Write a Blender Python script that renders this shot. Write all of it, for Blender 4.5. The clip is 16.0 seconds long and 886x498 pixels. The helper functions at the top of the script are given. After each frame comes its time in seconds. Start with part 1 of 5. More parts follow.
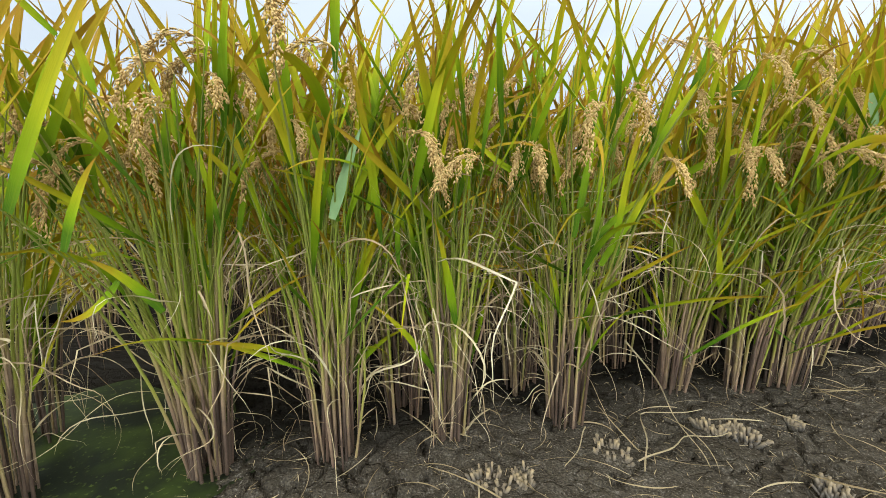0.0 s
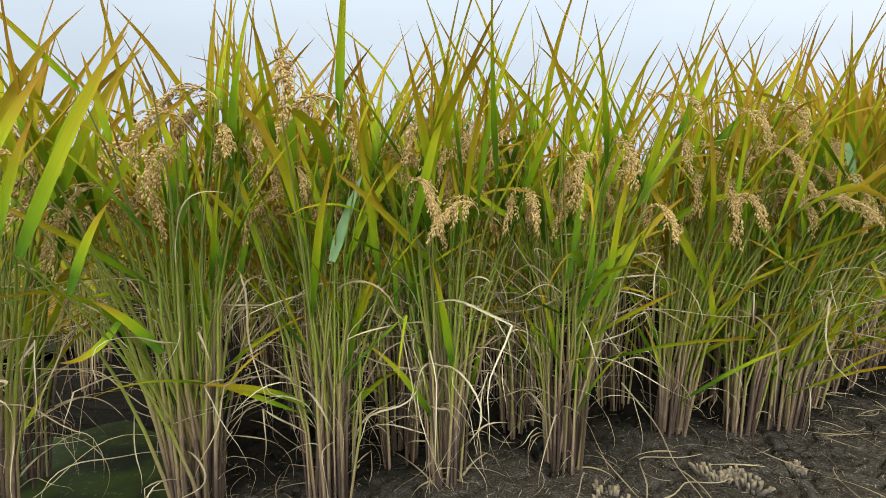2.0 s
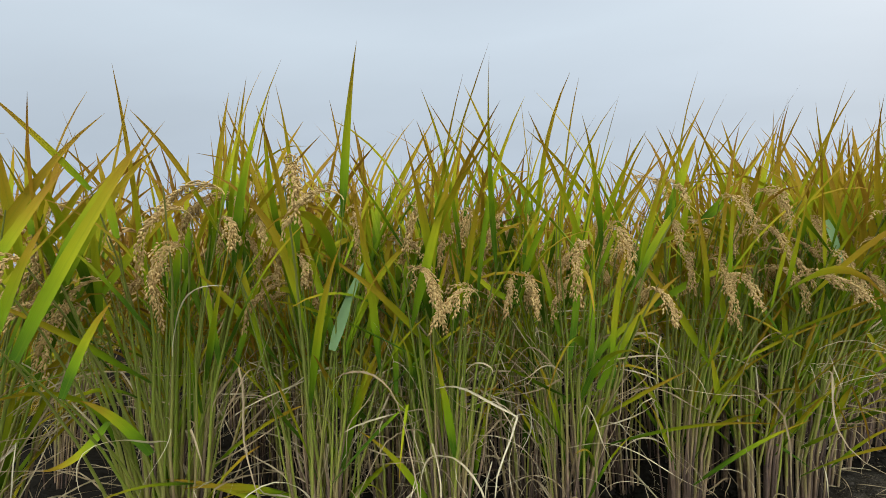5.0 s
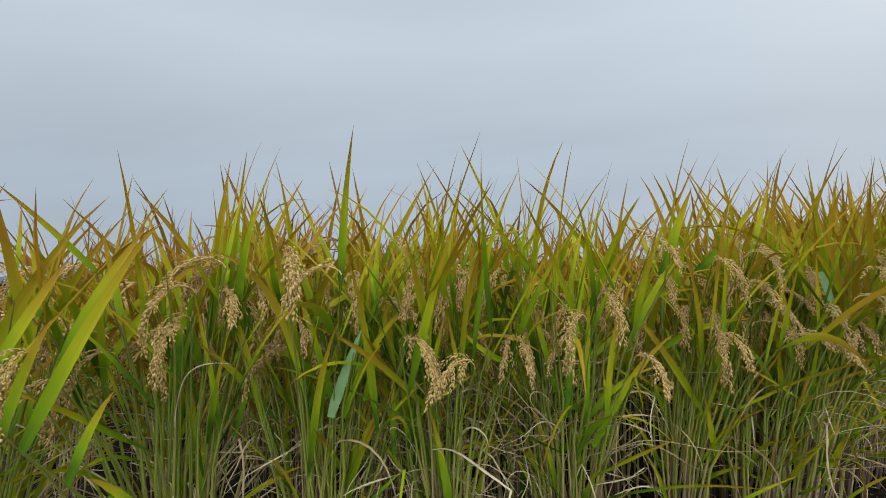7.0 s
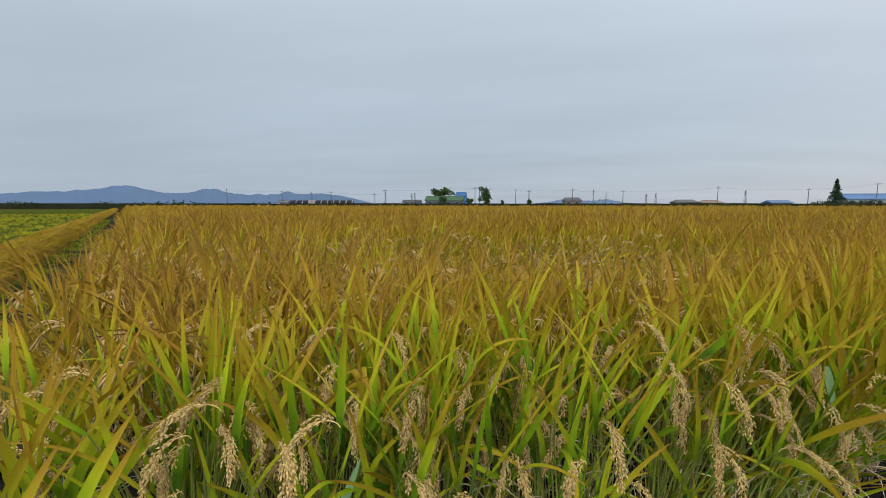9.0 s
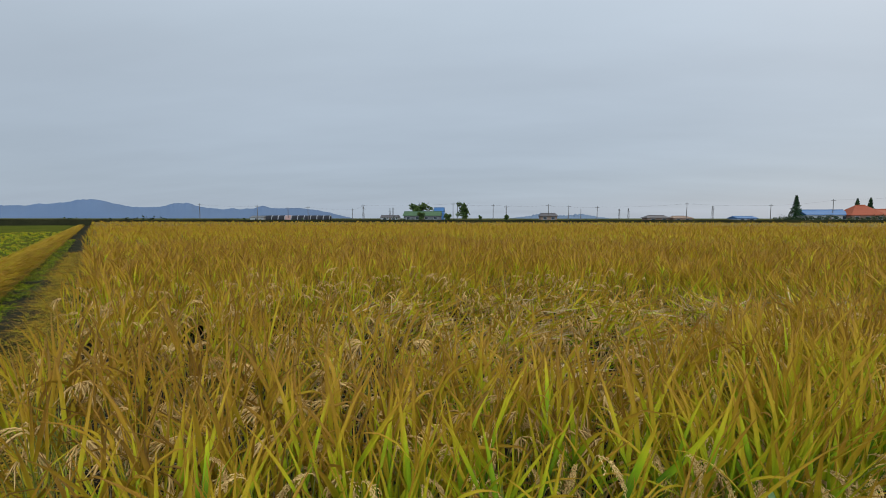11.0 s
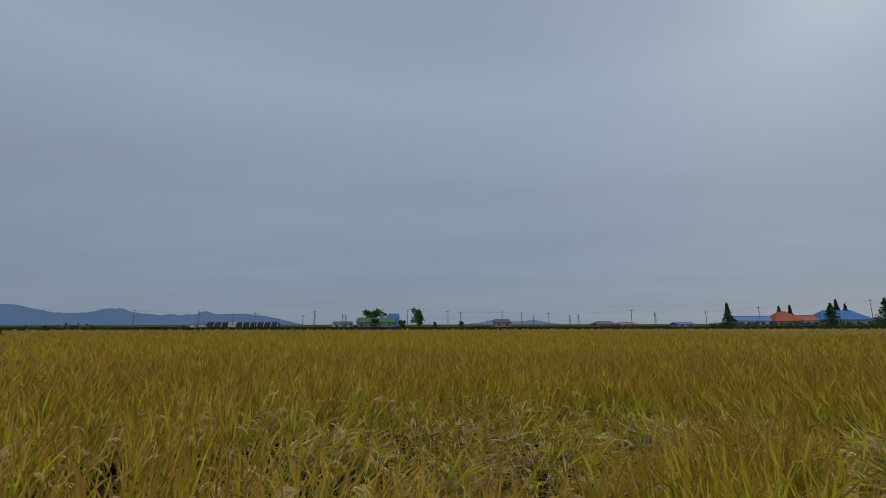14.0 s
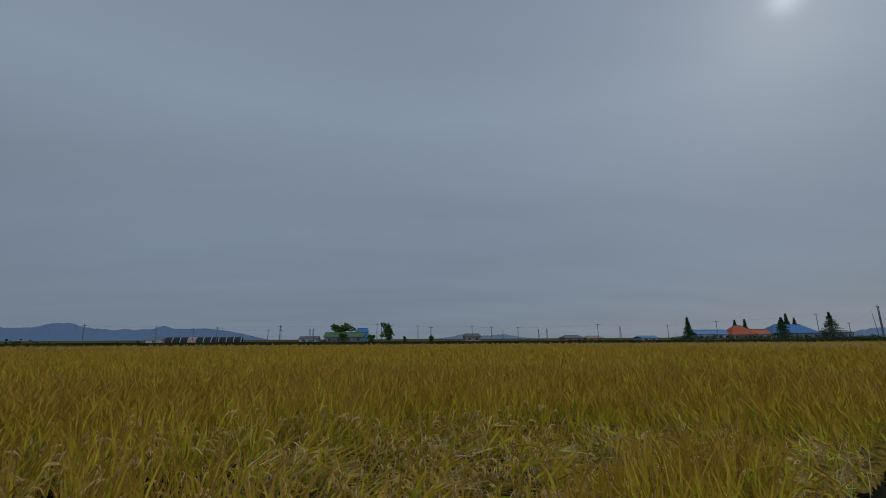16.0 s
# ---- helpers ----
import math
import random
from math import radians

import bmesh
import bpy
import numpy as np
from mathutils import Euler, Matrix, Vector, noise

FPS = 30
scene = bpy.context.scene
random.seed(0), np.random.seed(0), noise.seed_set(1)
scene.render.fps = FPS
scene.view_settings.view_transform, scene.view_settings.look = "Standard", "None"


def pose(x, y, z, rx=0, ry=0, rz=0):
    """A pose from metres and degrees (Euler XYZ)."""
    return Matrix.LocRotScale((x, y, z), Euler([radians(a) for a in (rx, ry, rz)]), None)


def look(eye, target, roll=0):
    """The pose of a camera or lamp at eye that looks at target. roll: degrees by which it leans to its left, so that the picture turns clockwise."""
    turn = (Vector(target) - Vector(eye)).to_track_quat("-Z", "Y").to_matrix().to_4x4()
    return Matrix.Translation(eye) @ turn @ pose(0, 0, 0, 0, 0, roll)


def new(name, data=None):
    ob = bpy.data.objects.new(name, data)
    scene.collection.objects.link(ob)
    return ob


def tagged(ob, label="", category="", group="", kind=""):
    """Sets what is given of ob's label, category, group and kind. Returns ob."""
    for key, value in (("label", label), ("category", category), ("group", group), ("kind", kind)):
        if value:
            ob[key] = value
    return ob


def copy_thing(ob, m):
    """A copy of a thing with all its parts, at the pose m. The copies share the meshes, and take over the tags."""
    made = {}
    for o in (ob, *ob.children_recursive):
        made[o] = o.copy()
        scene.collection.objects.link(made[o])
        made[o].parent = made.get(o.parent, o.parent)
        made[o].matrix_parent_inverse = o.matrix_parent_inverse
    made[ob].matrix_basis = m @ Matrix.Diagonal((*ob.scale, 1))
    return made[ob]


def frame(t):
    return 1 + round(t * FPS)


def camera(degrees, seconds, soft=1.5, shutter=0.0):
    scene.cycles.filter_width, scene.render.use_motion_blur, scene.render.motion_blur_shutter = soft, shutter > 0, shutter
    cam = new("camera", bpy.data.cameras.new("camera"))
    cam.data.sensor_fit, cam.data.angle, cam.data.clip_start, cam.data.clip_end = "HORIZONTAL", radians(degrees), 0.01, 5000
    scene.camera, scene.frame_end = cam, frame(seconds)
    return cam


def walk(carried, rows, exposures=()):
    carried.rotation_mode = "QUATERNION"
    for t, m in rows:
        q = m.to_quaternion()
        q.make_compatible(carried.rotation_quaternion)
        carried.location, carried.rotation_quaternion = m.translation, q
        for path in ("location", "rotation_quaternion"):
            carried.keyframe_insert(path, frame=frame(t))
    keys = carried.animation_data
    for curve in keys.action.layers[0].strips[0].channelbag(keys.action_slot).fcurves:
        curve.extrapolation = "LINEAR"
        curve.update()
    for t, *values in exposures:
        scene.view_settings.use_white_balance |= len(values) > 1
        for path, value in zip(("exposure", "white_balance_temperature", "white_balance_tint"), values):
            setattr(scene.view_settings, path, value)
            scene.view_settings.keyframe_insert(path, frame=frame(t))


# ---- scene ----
cam = camera(92.6, 16.0, soft=0.9)

PATH = [
    (0, (0.314, 0.154, 0.653), (-0.02, 2.096, 0.313), -0.9),
    (0.5, (0.315, 0.15, 0.658), (-0.024, 2.096, 0.345), -0.8),
    (1, (0.315, 0.146, 0.667), (-0.024, 2.096, 0.384), -0.8),
    (1.5, (0.32, 0.141, 0.668), (-0.016, 2.099, 0.439), -0.7),
    (2, (0.319, 0.135, 0.668), (-0.006, 2.101, 0.497), -0.6),
    (2.5, (0.315, 0.134, 0.668), (-0.004, 2.104, 0.535), -0.6),
    (3, (0.307, 0.13, 0.672), (-0.008, 2.103, 0.572), -0.9),
    (3.5, (0.302, 0.133, 0.678), (0.007, 2.11, 0.624), -1.2),
    (4, (0.3, 0.131, 0.694), (0.006, 2.109, 0.693), -1.3),
    (4.2, (0.291, 0.135, 0.699), (0.014, 2.115, 0.725), -1.4),
    (6.3, (0.336, 0.108, 0.791), (0.026, 2.078, 0.936), -1.7),
    (6.5, (0.331, 0.109, 0.807), (0.034, 2.082, 0.948), -1.6),
    (7, (0.326, 0.104, 0.848), (0.026, 2.077, 0.97), -1.5),
    (7.5, (0.332, 0.11, 0.914), (0.011, 2.083, 0.967), -1.3),
    (8, (0.325, 0.141, 1.045), (0.014, 2.116, 0.986), -0.9),
    (8.5, (0.327, 0.148, 1.154), (0.022, 2.118, 0.998), 0.1),
    (9, (0.315, 0.16, 1.25), (0.015, 2.126, 1.037), 0.0),
    (9.2, (0.317, 0.165, 1.283), (0.018, 2.129, 1.052), 0.0),
    (11.3, (0.35, 0.121, 1.643), (0.164, 2.11, 1.542), 0.0),
    (11.5, (0.36, 0.098, 1.669), (0.181, 2.089, 1.603), -0.0),
    (12, (0.373, 0.089, 1.678), (0.226, 2.084, 1.697), 0.0),
    (12.5, (0.385, 0.07, 1.708), (0.273, 2.063, 1.824), 0.0),
    (13, (0.396, 0.039, 1.735), (0.324, 2.026, 1.946), 0.1),
    (13.5, (0.404, 0.004, 1.754), (0.375, 1.983, 2.045), 0.1),
    (14, (0.418, -0.023, 1.77), (0.429, 1.947, 2.12), -0.1),
    (14.5, (0.42, -0.024, 1.775), (0.468, 1.937, 2.163), -0.3),
    (15, (0.426, -0.02, 1.772), (0.513, 1.936, 2.179), -0.3),
    (15.5, (0.434, -0.029, 1.769), (0.557, 1.925, 2.18), -0.2),
    (16, (0.451, -0.029, 1.767), (0.599, 1.922, 2.181), -0.3),
]
EXPOSURE = [(0, 1.86, 6900, 10), (1.5, 1.72, 6900, 10), (3.5, 1.48, 6850, 10), (6.5, 1.12, 6800, 10), (8, 1.1, 6750, 10), (9, 1.16, 6700, 10), (11.5, 0.96, 6600, 10), (12, 0.84, 6550, 10), (12.5, 0.8, 6500, 10), (13.5, 0.58, 6250, 10), (14.5, 0.08, 6080, 10), (16, -0.06, 6060, 10)]
walk(cam, [(t, look(eye, target, roll)) for t, eye, target, roll in PATH], exposures=EXPOSURE)

# ---- world, sun, exposure ----
SUN_DIR = Vector((0.617, 0.559, 0.554)).normalized()
world = bpy.data.worlds.new("overcast_sky")
scene.world = world
world.use_nodes = True


def sky_nodes():
    nt = world.node_tree
    nt.nodes.clear()
    n, ln = nt.nodes.new, nt.links.new
    out, bg = n("ShaderNodeOutputWorld"), n("ShaderNodeBackground")
    ln(bg.outputs[0], out.inputs[0])
    bg.inputs[1].default_value = 1.0
    tc = n("ShaderNodeTexCoord")
    sep = n("ShaderNodeSeparateXYZ")
    ln(tc.outputs["Generated"], sep.inputs[0])
    # cloud deck colour from the horizon to the zenith
    ramp = n("ShaderNodeValToRGB")
    ln(sep.outputs[2], ramp.inputs[0])
    e = ramp.color_ramp.elements
    e[0].position, e[0].color = 0.0, (0.166, 0.203, 0.253, 1)
    e[1].position, e[1].color = 1.0, (0.5, 0.53, 0.56, 1)
    for p, c in ((0.08, (0.172, 0.208, 0.253, 1)), (0.3, (0.205, 0.243, 0.288, 1)), (0.48, (0.246, 0.291, 0.340, 1)), (0.68, (0.222, 0.262, 0.312, 1)), (0.8, (0.31, 0.35, 0.40, 1)), (0.9, (0.44, 0.47, 0.51, 1))):
        k = e.new(p)
        k.color = c
    # stretched soft cloud bands
    add = n("ShaderNodeMath"); add.operation = "ADD"; add.inputs[1].default_value = 0.12
    ln(sep.outputs[2], add.inputs[0])
    div = n("ShaderNodeVectorMath"); div.operation = "DIVIDE"
    comb = n("ShaderNodeCombineXYZ")
    for i in range(3):
        ln(add.outputs[0], comb.inputs[i])
    ln(tc.outputs["Generated"], div.inputs[0]); ln(comb.outputs[0], div.inputs[1])
    mp = n("ShaderNodeMapping"); mp.inputs["Scale"].default_value = (0.45, 1.1, 0.0); mp.inputs["Rotation"].default_value = (0, 0, 0.25)
    ln(div.outputs[0], mp.inputs[0])
    nz = n("ShaderNodeTexNoise"); nz.inputs["Scale"].default_value = 0.9; nz.inputs["Detail"].default_value = 5; nz.inputs["Roughness"].default_value = 0.5
    ln(mp.outputs[0], nz.inputs[0])
    mr = n("ShaderNodeMapRange"); mr.inputs[1].default_value = 0.3; mr.inputs[2].default_value = 0.7; mr.inputs[3].default_value = 0.92; mr.inputs[4].default_value = 1.05
    ln(nz.outputs[0], mr.inputs[0])
    mul = n("ShaderNodeMix"); mul.data_type = "RGBA"; mul.blend_type = "MULTIPLY"; mul.inputs[0].default_value = 1.0
    ln(ramp.outputs[0], mul.inputs[6]); ln(mr.outputs[0], mul.inputs[7])
    # thin clear-sky share behind the deck
    sky = n("ShaderNodeTexSky"); sky.sky_type = "NISHITA"; sky.sun_disc = False
    sky.sun_elevation, sky.sun_rotation = radians(33), radians(47.5)
    skm = n("ShaderNodeMix"); skm.data_type = "RGBA"; skm.blend_type = "ADD"; skm.inputs[0].default_value = 0.004
    ln(mul.outputs[2], skm.inputs[6]); ln(sky.outputs[0], skm.inputs[7])
    # the veiled sun: bright core and a wide halo in the cloud
    dot = n("ShaderNodeVectorMath"); dot.operation = "DOT_PRODUCT"; dot.inputs[1].default_value = SUN_DIR
    nrm = n("ShaderNodeVectorMath"); nrm.operation = "NORMALIZE"
    ln(tc.outputs["Generated"], nrm.inputs[0]); ln(nrm.outputs[0], dot.inputs[0])
    total = None
    for power, gain in ((3200.0, 0.22), (160.0, 0.055), (10.0, 0.014)):
        pw = n("ShaderNodeMath"); pw.operation = "POWER"; pw.inputs[1].default_value = power; pw.use_clamp = True
        mx0 = n("ShaderNodeMath"); mx0.operation = "MAXIMUM"; mx0.inputs[1].default_value = 0.0
        ln(dot.outputs["Value"], mx0.inputs[0]); ln(mx0.outputs[0], pw.inputs[0])
        ml = n("ShaderNodeMath"); ml.operation = "MULTIPLY_ADD"; ml.inputs[1].default_value = gain; ml.inputs[2].default_value = 0.0
        ln(pw.outputs[0], ml.inputs[0])
        if total is not None:
            ln(total, ml.inputs[2])
        total = ml.outputs[0]
    gm = n("ShaderNodeMix"); gm.data_type = "RGBA"; gm.blend_type = "ADD"; gm.inputs[0].default_value = 1.0
    ln(skm.outputs[2], gm.inputs[6]); ln(total, gm.inputs[7])
    # the unseen southern sky is smoothly brightened as added light on the plant fronts
    back = n("ShaderNodeMapRange"); back.interpolation_type = "SMOOTHSTEP"
    back.inputs[1].default_value, back.inputs[2].default_value, back.inputs[3].default_value, back.inputs[4].default_value = 0.2, -0.8, 1.0, 5.7
    ln(sep.outputs[1], back.inputs[0])
    bm_ = n("ShaderNodeMix"); bm_.data_type = "RGBA"; bm_.blend_type = "MULTIPLY"; bm_.inputs[0].default_value = 1.0
    ln(gm.outputs[2], bm_.inputs[6]); ln(back.outputs[0], bm_.inputs[7])
    ln(bm_.outputs[2], bg.inputs[0])


sky_nodes()
sun = new("sun", bpy.data.lights.new("sun", "SUN"))
sun.data.energy, sun.data.angle, sun.data.color = 0.9, radians(18), (1.0, 0.92, 0.78)
sun.matrix_world = look(SUN_DIR * 50, (0, 0, 0))

# ---- materials ----


class Mat:
    """A short hand for node materials."""

    def __init__(self, name):
        self.m = bpy.data.materials.new(name)
        self.m.use_nodes = True
        self.nt = self.m.node_tree
        self.b = self.nt.nodes["Principled BSDF"]
        self.out = self.nt.nodes["Material Output"]

    def node(self, kind, **sets):
        k = self.nt.nodes.new("ShaderNode" + kind)
        for a, v in sets.items():
            k.inputs[a].default_value = v
        return k

    def link(self, a, b):
        self.nt.links.new(a, b)

    def ramp(self, source, stops):
        r = self.node("ValToRGB")
        e = r.color_ramp.elements
        e[0].position, e[0].color = stops[0][0], (*stops[0][1], 1)
        e[1].position, e[1].color = stops[-1][0], (*stops[-1][1], 1)
        for p, c in stops[1:-1]:
            e.new(p).color = (*c, 1)
        self.link(source, r.inputs[0])
        return r.outputs[0]

    def math(self, op, a, b):
        k = self.node("Math")
        k.operation = op
        for i, x in enumerate((a, b)):
            if isinstance(x, (int, float)):
                k.inputs[i].default_value = x
            else:
                self.link(x, k.inputs[i])
        return k.outputs[0]

    def mix(self, fac, a, b, blend="MIX"):
        k = self.node("Mix")
        k.data_type, k.blend_type = "RGBA", blend
        for i, x in ((0, fac), (6, a), (7, b)):
            if isinstance(x, (int, float)):
                k.inputs[i].default_value = x
            elif isinstance(x, tuple):
                k.inputs[i].default_value = (*x, 1)
            else:
                self.link(x, k.inputs[i])
        return k.outputs[2]

    def noise(self, scale, detail=3, coord="Object", stretch=None):
        t = self.node("TexCoord")
        k = self.node("TexNoise", Scale=scale, Detail=detail)
        src = t.outputs[coord]
        if stretch:
            mp = self.node("Mapping", Scale=stretch)
            self.link(src, mp.inputs[0])
            src = mp.outputs[0]
        self.link(src, k.inputs[0])
        return k.outputs[0]

    def bump(self, height, strength=0.3, distance=0.002):
        k = self.node("Bump", Strength=strength, Distance=distance)
        self.link(height, k.inputs["Height"])
        self.link(k.outputs[0], self.b.inputs["Normal"])

    def color(self, c):
        if isinstance(c, tuple):
            self.b.inputs["Base Color"].default_value = (*c, 1)
        else:
            self.link(c, self.b.inputs["Base Color"])

    def translucent(self, col, share):
        t = self.node("BsdfTranslucent")
        self.link(col, t.inputs[0])
        mx = self.node("MixShader")
        mx.inputs[0].default_value = share
        self.link(self.b.outputs[0], mx.inputs[1])
        self.link(t.outputs[0], mx.inputs[2])
        self.link(mx.outputs[0], self.out.inputs[0])

    def uv(self, name):
        k = self.node("UVMap")
        k.uv_map = name
        s = self.node("SeparateXYZ")
        self.link(k.outputs[0], s.inputs[0])
        return s.outputs[0], s.outputs[1]


def plain(name, col, rough=0.7, metal=0.0, vary=0.12, scale=6.0):
    M = Mat(name)
    M.color(M.mix(M.noise(scale, 4), tuple(c * (1 - vary) for c in col), tuple(min(1, c * (1 + vary)) for c in col)))
    M.b.inputs["Roughness"].default_value, M.b.inputs["Metallic"].default_value = rough, metal
    M.b.inputs["Specular IOR Level"].default_value = 0.2
    return M.m


def leaf_material():
    M = Mat("rice_leaf")
    u, v = M.uv("uv")
    tone, dry = M.uv("tone")
    age = M.math("ADD", M.math("MULTIPLY", M.math("POWER", v, 1.15), 0.72), M.math("MULTIPLY", M.math("SUBTRACT", tone, 0.42), 0.55))
    age = M.math("ADD", age, M.math("MULTIPLY", M.math("SUBTRACT", M.noise(9, 2), 0.5), 0.3))
    col = M.ramp(age, [(0.0, (0.038, 0.092, 0.005)), (0.14, (0.14, 0.218, 0.006)), (0.3, (0.265, 0.268, 0.008)), (0.46, (0.285, 0.198, 0.010)),
                       (0.64, (0.262, 0.140, 0.012)), (0.84, (0.22, 0.104, 0.016)), (1.0, (0.16, 0.078, 0.02))])
    stripe = M.math("SINE", M.math("MULTIPLY", u, 62.0), 0.0)
    rib = M.math("LESS_THAN", M.math("ABSOLUTE", M.math("SUBTRACT", u, 0.5), 0.0), 0.06)
    col = M.mix(M.math("MULTIPLY", rib, 0.2), col, (0.15, 0.18, 0.012))
    col = M.mix(M.math("MULTIPLY", M.math("ADD", stripe, 1.0), 0.06), col, (0.18, 0.20, 0.01))
    M.color(col)
    M.b.inputs["Roughness"].default_value = 0.62
    M.b.inputs["Specular IOR Level"].default_value = 0.05
    M.bump(stripe, 0.25, 0.0004)
    M.translucent(col, 0.2)
    return M.m


def dry_material():
    M = Mat("dry_rice_leaf")
    u, v = M.uv("uv")
    tone, _ = M.uv("tone")
    col = M.ramp(M.math("ADD", M.math("MULTIPLY", tone, 0.8), M.math("MULTIPLY", M.noise(30, 3), 0.25)),
                 [(0.0, (0.17, 0.108, 0.05)), (0.4, (0.34, 0.24, 0.125)), (0.75, (0.46, 0.36, 0.20)), (1.0, (0.58, 0.49, 0.30))])
    stripe = M.math("SINE", M.math("MULTIPLY", u, 40.0), 0.0)
    M.color(col)
    M.b.inputs["Roughness"].default_value = 0.7
    M.b.inputs["Specular IOR Level"].default_value = 0.2
    M.bump(stripe, 0.3, 0.0004)
    M.translucent(col, 0.25)
    return M.m


def stem_material():
    M = Mat("rice_stem")
    u, v = M.uv("uv")
    tone, _ = M.uv("tone")
    h = M.math("ADD", v, M.math("MULTIPLY", M.math("SUBTRACT", tone, 0.5), 0.42))
    h = M.math("ADD", h, M.math("MULTIPLY", M.math("SUBTRACT", M.noise(25, 3), 0.5), 0.18))
    col = M.ramp(h, [(0.0, (0.035, 0.024, 0.017)), (0.1, (0.085, 0.056, 0.040)), (0.17, (0.28, 0.185, 0.105)), (0.26, (0.34, 0.255, 0.09)),
                     (0.35, (0.27, 0.29, 0.03)), (0.55, (0.165, 0.225, 0.010)), (1.0, (0.11, 0.15, 0.008))])
    streak = M.noise(60, 3, "UV", (8, 0.6, 1))
    col = M.mix(M.ramp(streak, [(0.42, (0, 0, 0)), (0.72, (0.75, 0.75, 0.75))]), col, (0.12, 0.075, 0.045))
    info = M.node("ObjectInfo")
    col = M.mix(M.math("MULTIPLY", info.outputs["Random"], 0.22), col, (0.24, 0.135, 0.08))
    M.color(col)
    M.b.inputs["Roughness"].default_value = 0.6
    M.b.inputs["Specular IOR Level"].default_value = 0.2
    M.bump(streak, 0.3, 0.0006)
    M.translucent(col, 0.12)
    return M.m


def grain_material():
    M = Mat("ripe_rice_grain")
    tone, _ = M.uv("tone")
    col = M.ramp(M.math("ADD", M.math("MULTIPLY", tone, 0.85), M.math("MULTIPLY", M.noise(60, 2), 0.15)),
                 [(0.0, (0.22, 0.125, 0.032)), (0.35, (0.37, 0.225, 0.072)), (0.8, (0.52, 0.345, 0.125)), (1.0, (0.47, 0.33, 0.115))])
    M.color(col)
    M.b.inputs["Roughness"].default_value = 0.6
    M.b.inputs["Specular IOR Level"].default_value = 0.25
    M.bump(M.noise(900, 2), 0.3, 0.0005)
    M.translucent(col, 0.12)
    return M.m


def glaucous_material():
    M = Mat("pale_rice_leaf")
    u, v = M.uv("uv")
    col = M.mix(M.noise(20, 3), (0.15, 0.24, 0.09), (0.21, 0.31, 0.13))
    M.color(col)
    M.b.inputs["Roughness"].default_value, M.b.inputs["Specular IOR Level"].default_value = 0.6, 0.15
    M.bump(M.math("SINE", M.math("MULTIPLY", u, 62.0), 0.0), 0.25, 0.0004)
    M.translucent(col, 0.25)
    return M.m


def dull_material():
    """Dead leaf and straw dulled by weather and mud."""
    M = Mat("weathered_straw")
    tone, _ = M.uv("tone")
    col = M.ramp(M.math("ADD", M.math("MULTIPLY", tone, 0.6), M.math("MULTIPLY", M.noise(35, 3), 0.4)),
                 [(0.15, (0.115, 0.078, 0.036)), (0.5, (0.23, 0.17, 0.085)), (0.9, (0.35, 0.275, 0.155))])
    M.color(col)
    M.b.inputs["Roughness"].default_value, M.b.inputs["Specular IOR Level"].default_value = 0.75, 0.1
    M.bump(M.noise(300, 2), 0.2, 0.0004)
    M.translucent(col, 0.15)
    return M.m


PALE = glaucous_material()
DULL = dull_material()
LEAF, DRY, STEM, GRAIN = leaf_material(), dry_material(), stem_material(), grain_material()

# ---- mesh arithmetic: arrays of corners, four- and three-cornered faces, uv, tone ----


class Buf:
    def __init__(self):
        self.V, self.Q, self.T, self.U, self.W, self.n = [], [], [], [], [], 0

    def add(self, V, Q=None, T=None, U=None, W=None):
        k = len(V)
        self.V.append(np.asarray(V, float))
        if Q is not None and len(Q):
            self.Q.append(np.asarray(Q, int) + self.n)
        if T is not None and len(T):
            self.T.append(np.asarray(T, int) + self.n)
        self.U.append(np.zeros((k, 2)) if U is None else np.asarray(U, float))
        self.W.append(np.zeros((k, 2)) if W is None else np.asarray(W, float))
        self.n += k
        return self

    def arrays(self):
        c = np.concatenate
        return (c(self.V), c(self.Q) if self.Q else np.zeros((0, 4), int), c(self.T) if self.T else np.zeros((0, 3), int), c(self.U), c(self.W))

    def mesh(self, name, material, smooth=True):
        V, Q, T, U, W = self.arrays()
        me = bpy.data.meshes.new(name)
        me.vertices.add(len(V))
        me.vertices.foreach_set("co", V.astype(np.float32).ravel())
        loops = np.concatenate([Q.ravel(), T.ravel()]).astype(np.int32)
        me.loops.add(len(loops))
        me.loops.foreach_set("vertex_index", loops)
        start = np.concatenate([np.arange(len(Q)) * 4, len(Q) * 4 + np.arange(len(T)) * 3]).astype(np.int32)
        me.polygons.add(len(start))
        me.polygons.foreach_set("loop_start", start)
        me.polygons.foreach_set("use_smooth", np.full(len(start), smooth))
        for nm, A in (("uv", U), ("tone", W)):
            lay = me.uv_layers.new(name=nm)
            lay.data.foreach_set("uv", A[loops].astype(np.float32).ravel())
        me.materials.append(material)
        me.update(calc_edges=True)
        me.validate()
        return me


def spread(buf, arrays, places):
    """Lays copies of one set of arrays at many places: rows of a 3x3 turn, a shift and a tone shift."""
    V, Q, T, U, W = arrays
    R = np.array([p[0] for p in places])
    S = np.array([p[1] for p in places])
    k, m = len(V), len(places)
    VV = (np.einsum("mij,kj->mki", R, V) + S[:, None, :]).reshape(-1, 3)
    off = np.arange(m)[:, None, None] * k
    WW = np.tile(W, (m, 1))
    WW[:, 0] += np.repeat([p[2] for p in places], k)
    buf.add(VV, (Q[None] + off).reshape(-1, 4), (T[None] + off).reshape(-1, 3), np.tile(U, (m, 1)), WW)


rng = np.random.default_rng(7)


def R_(a, b):
    return float(rng.uniform(a, b))


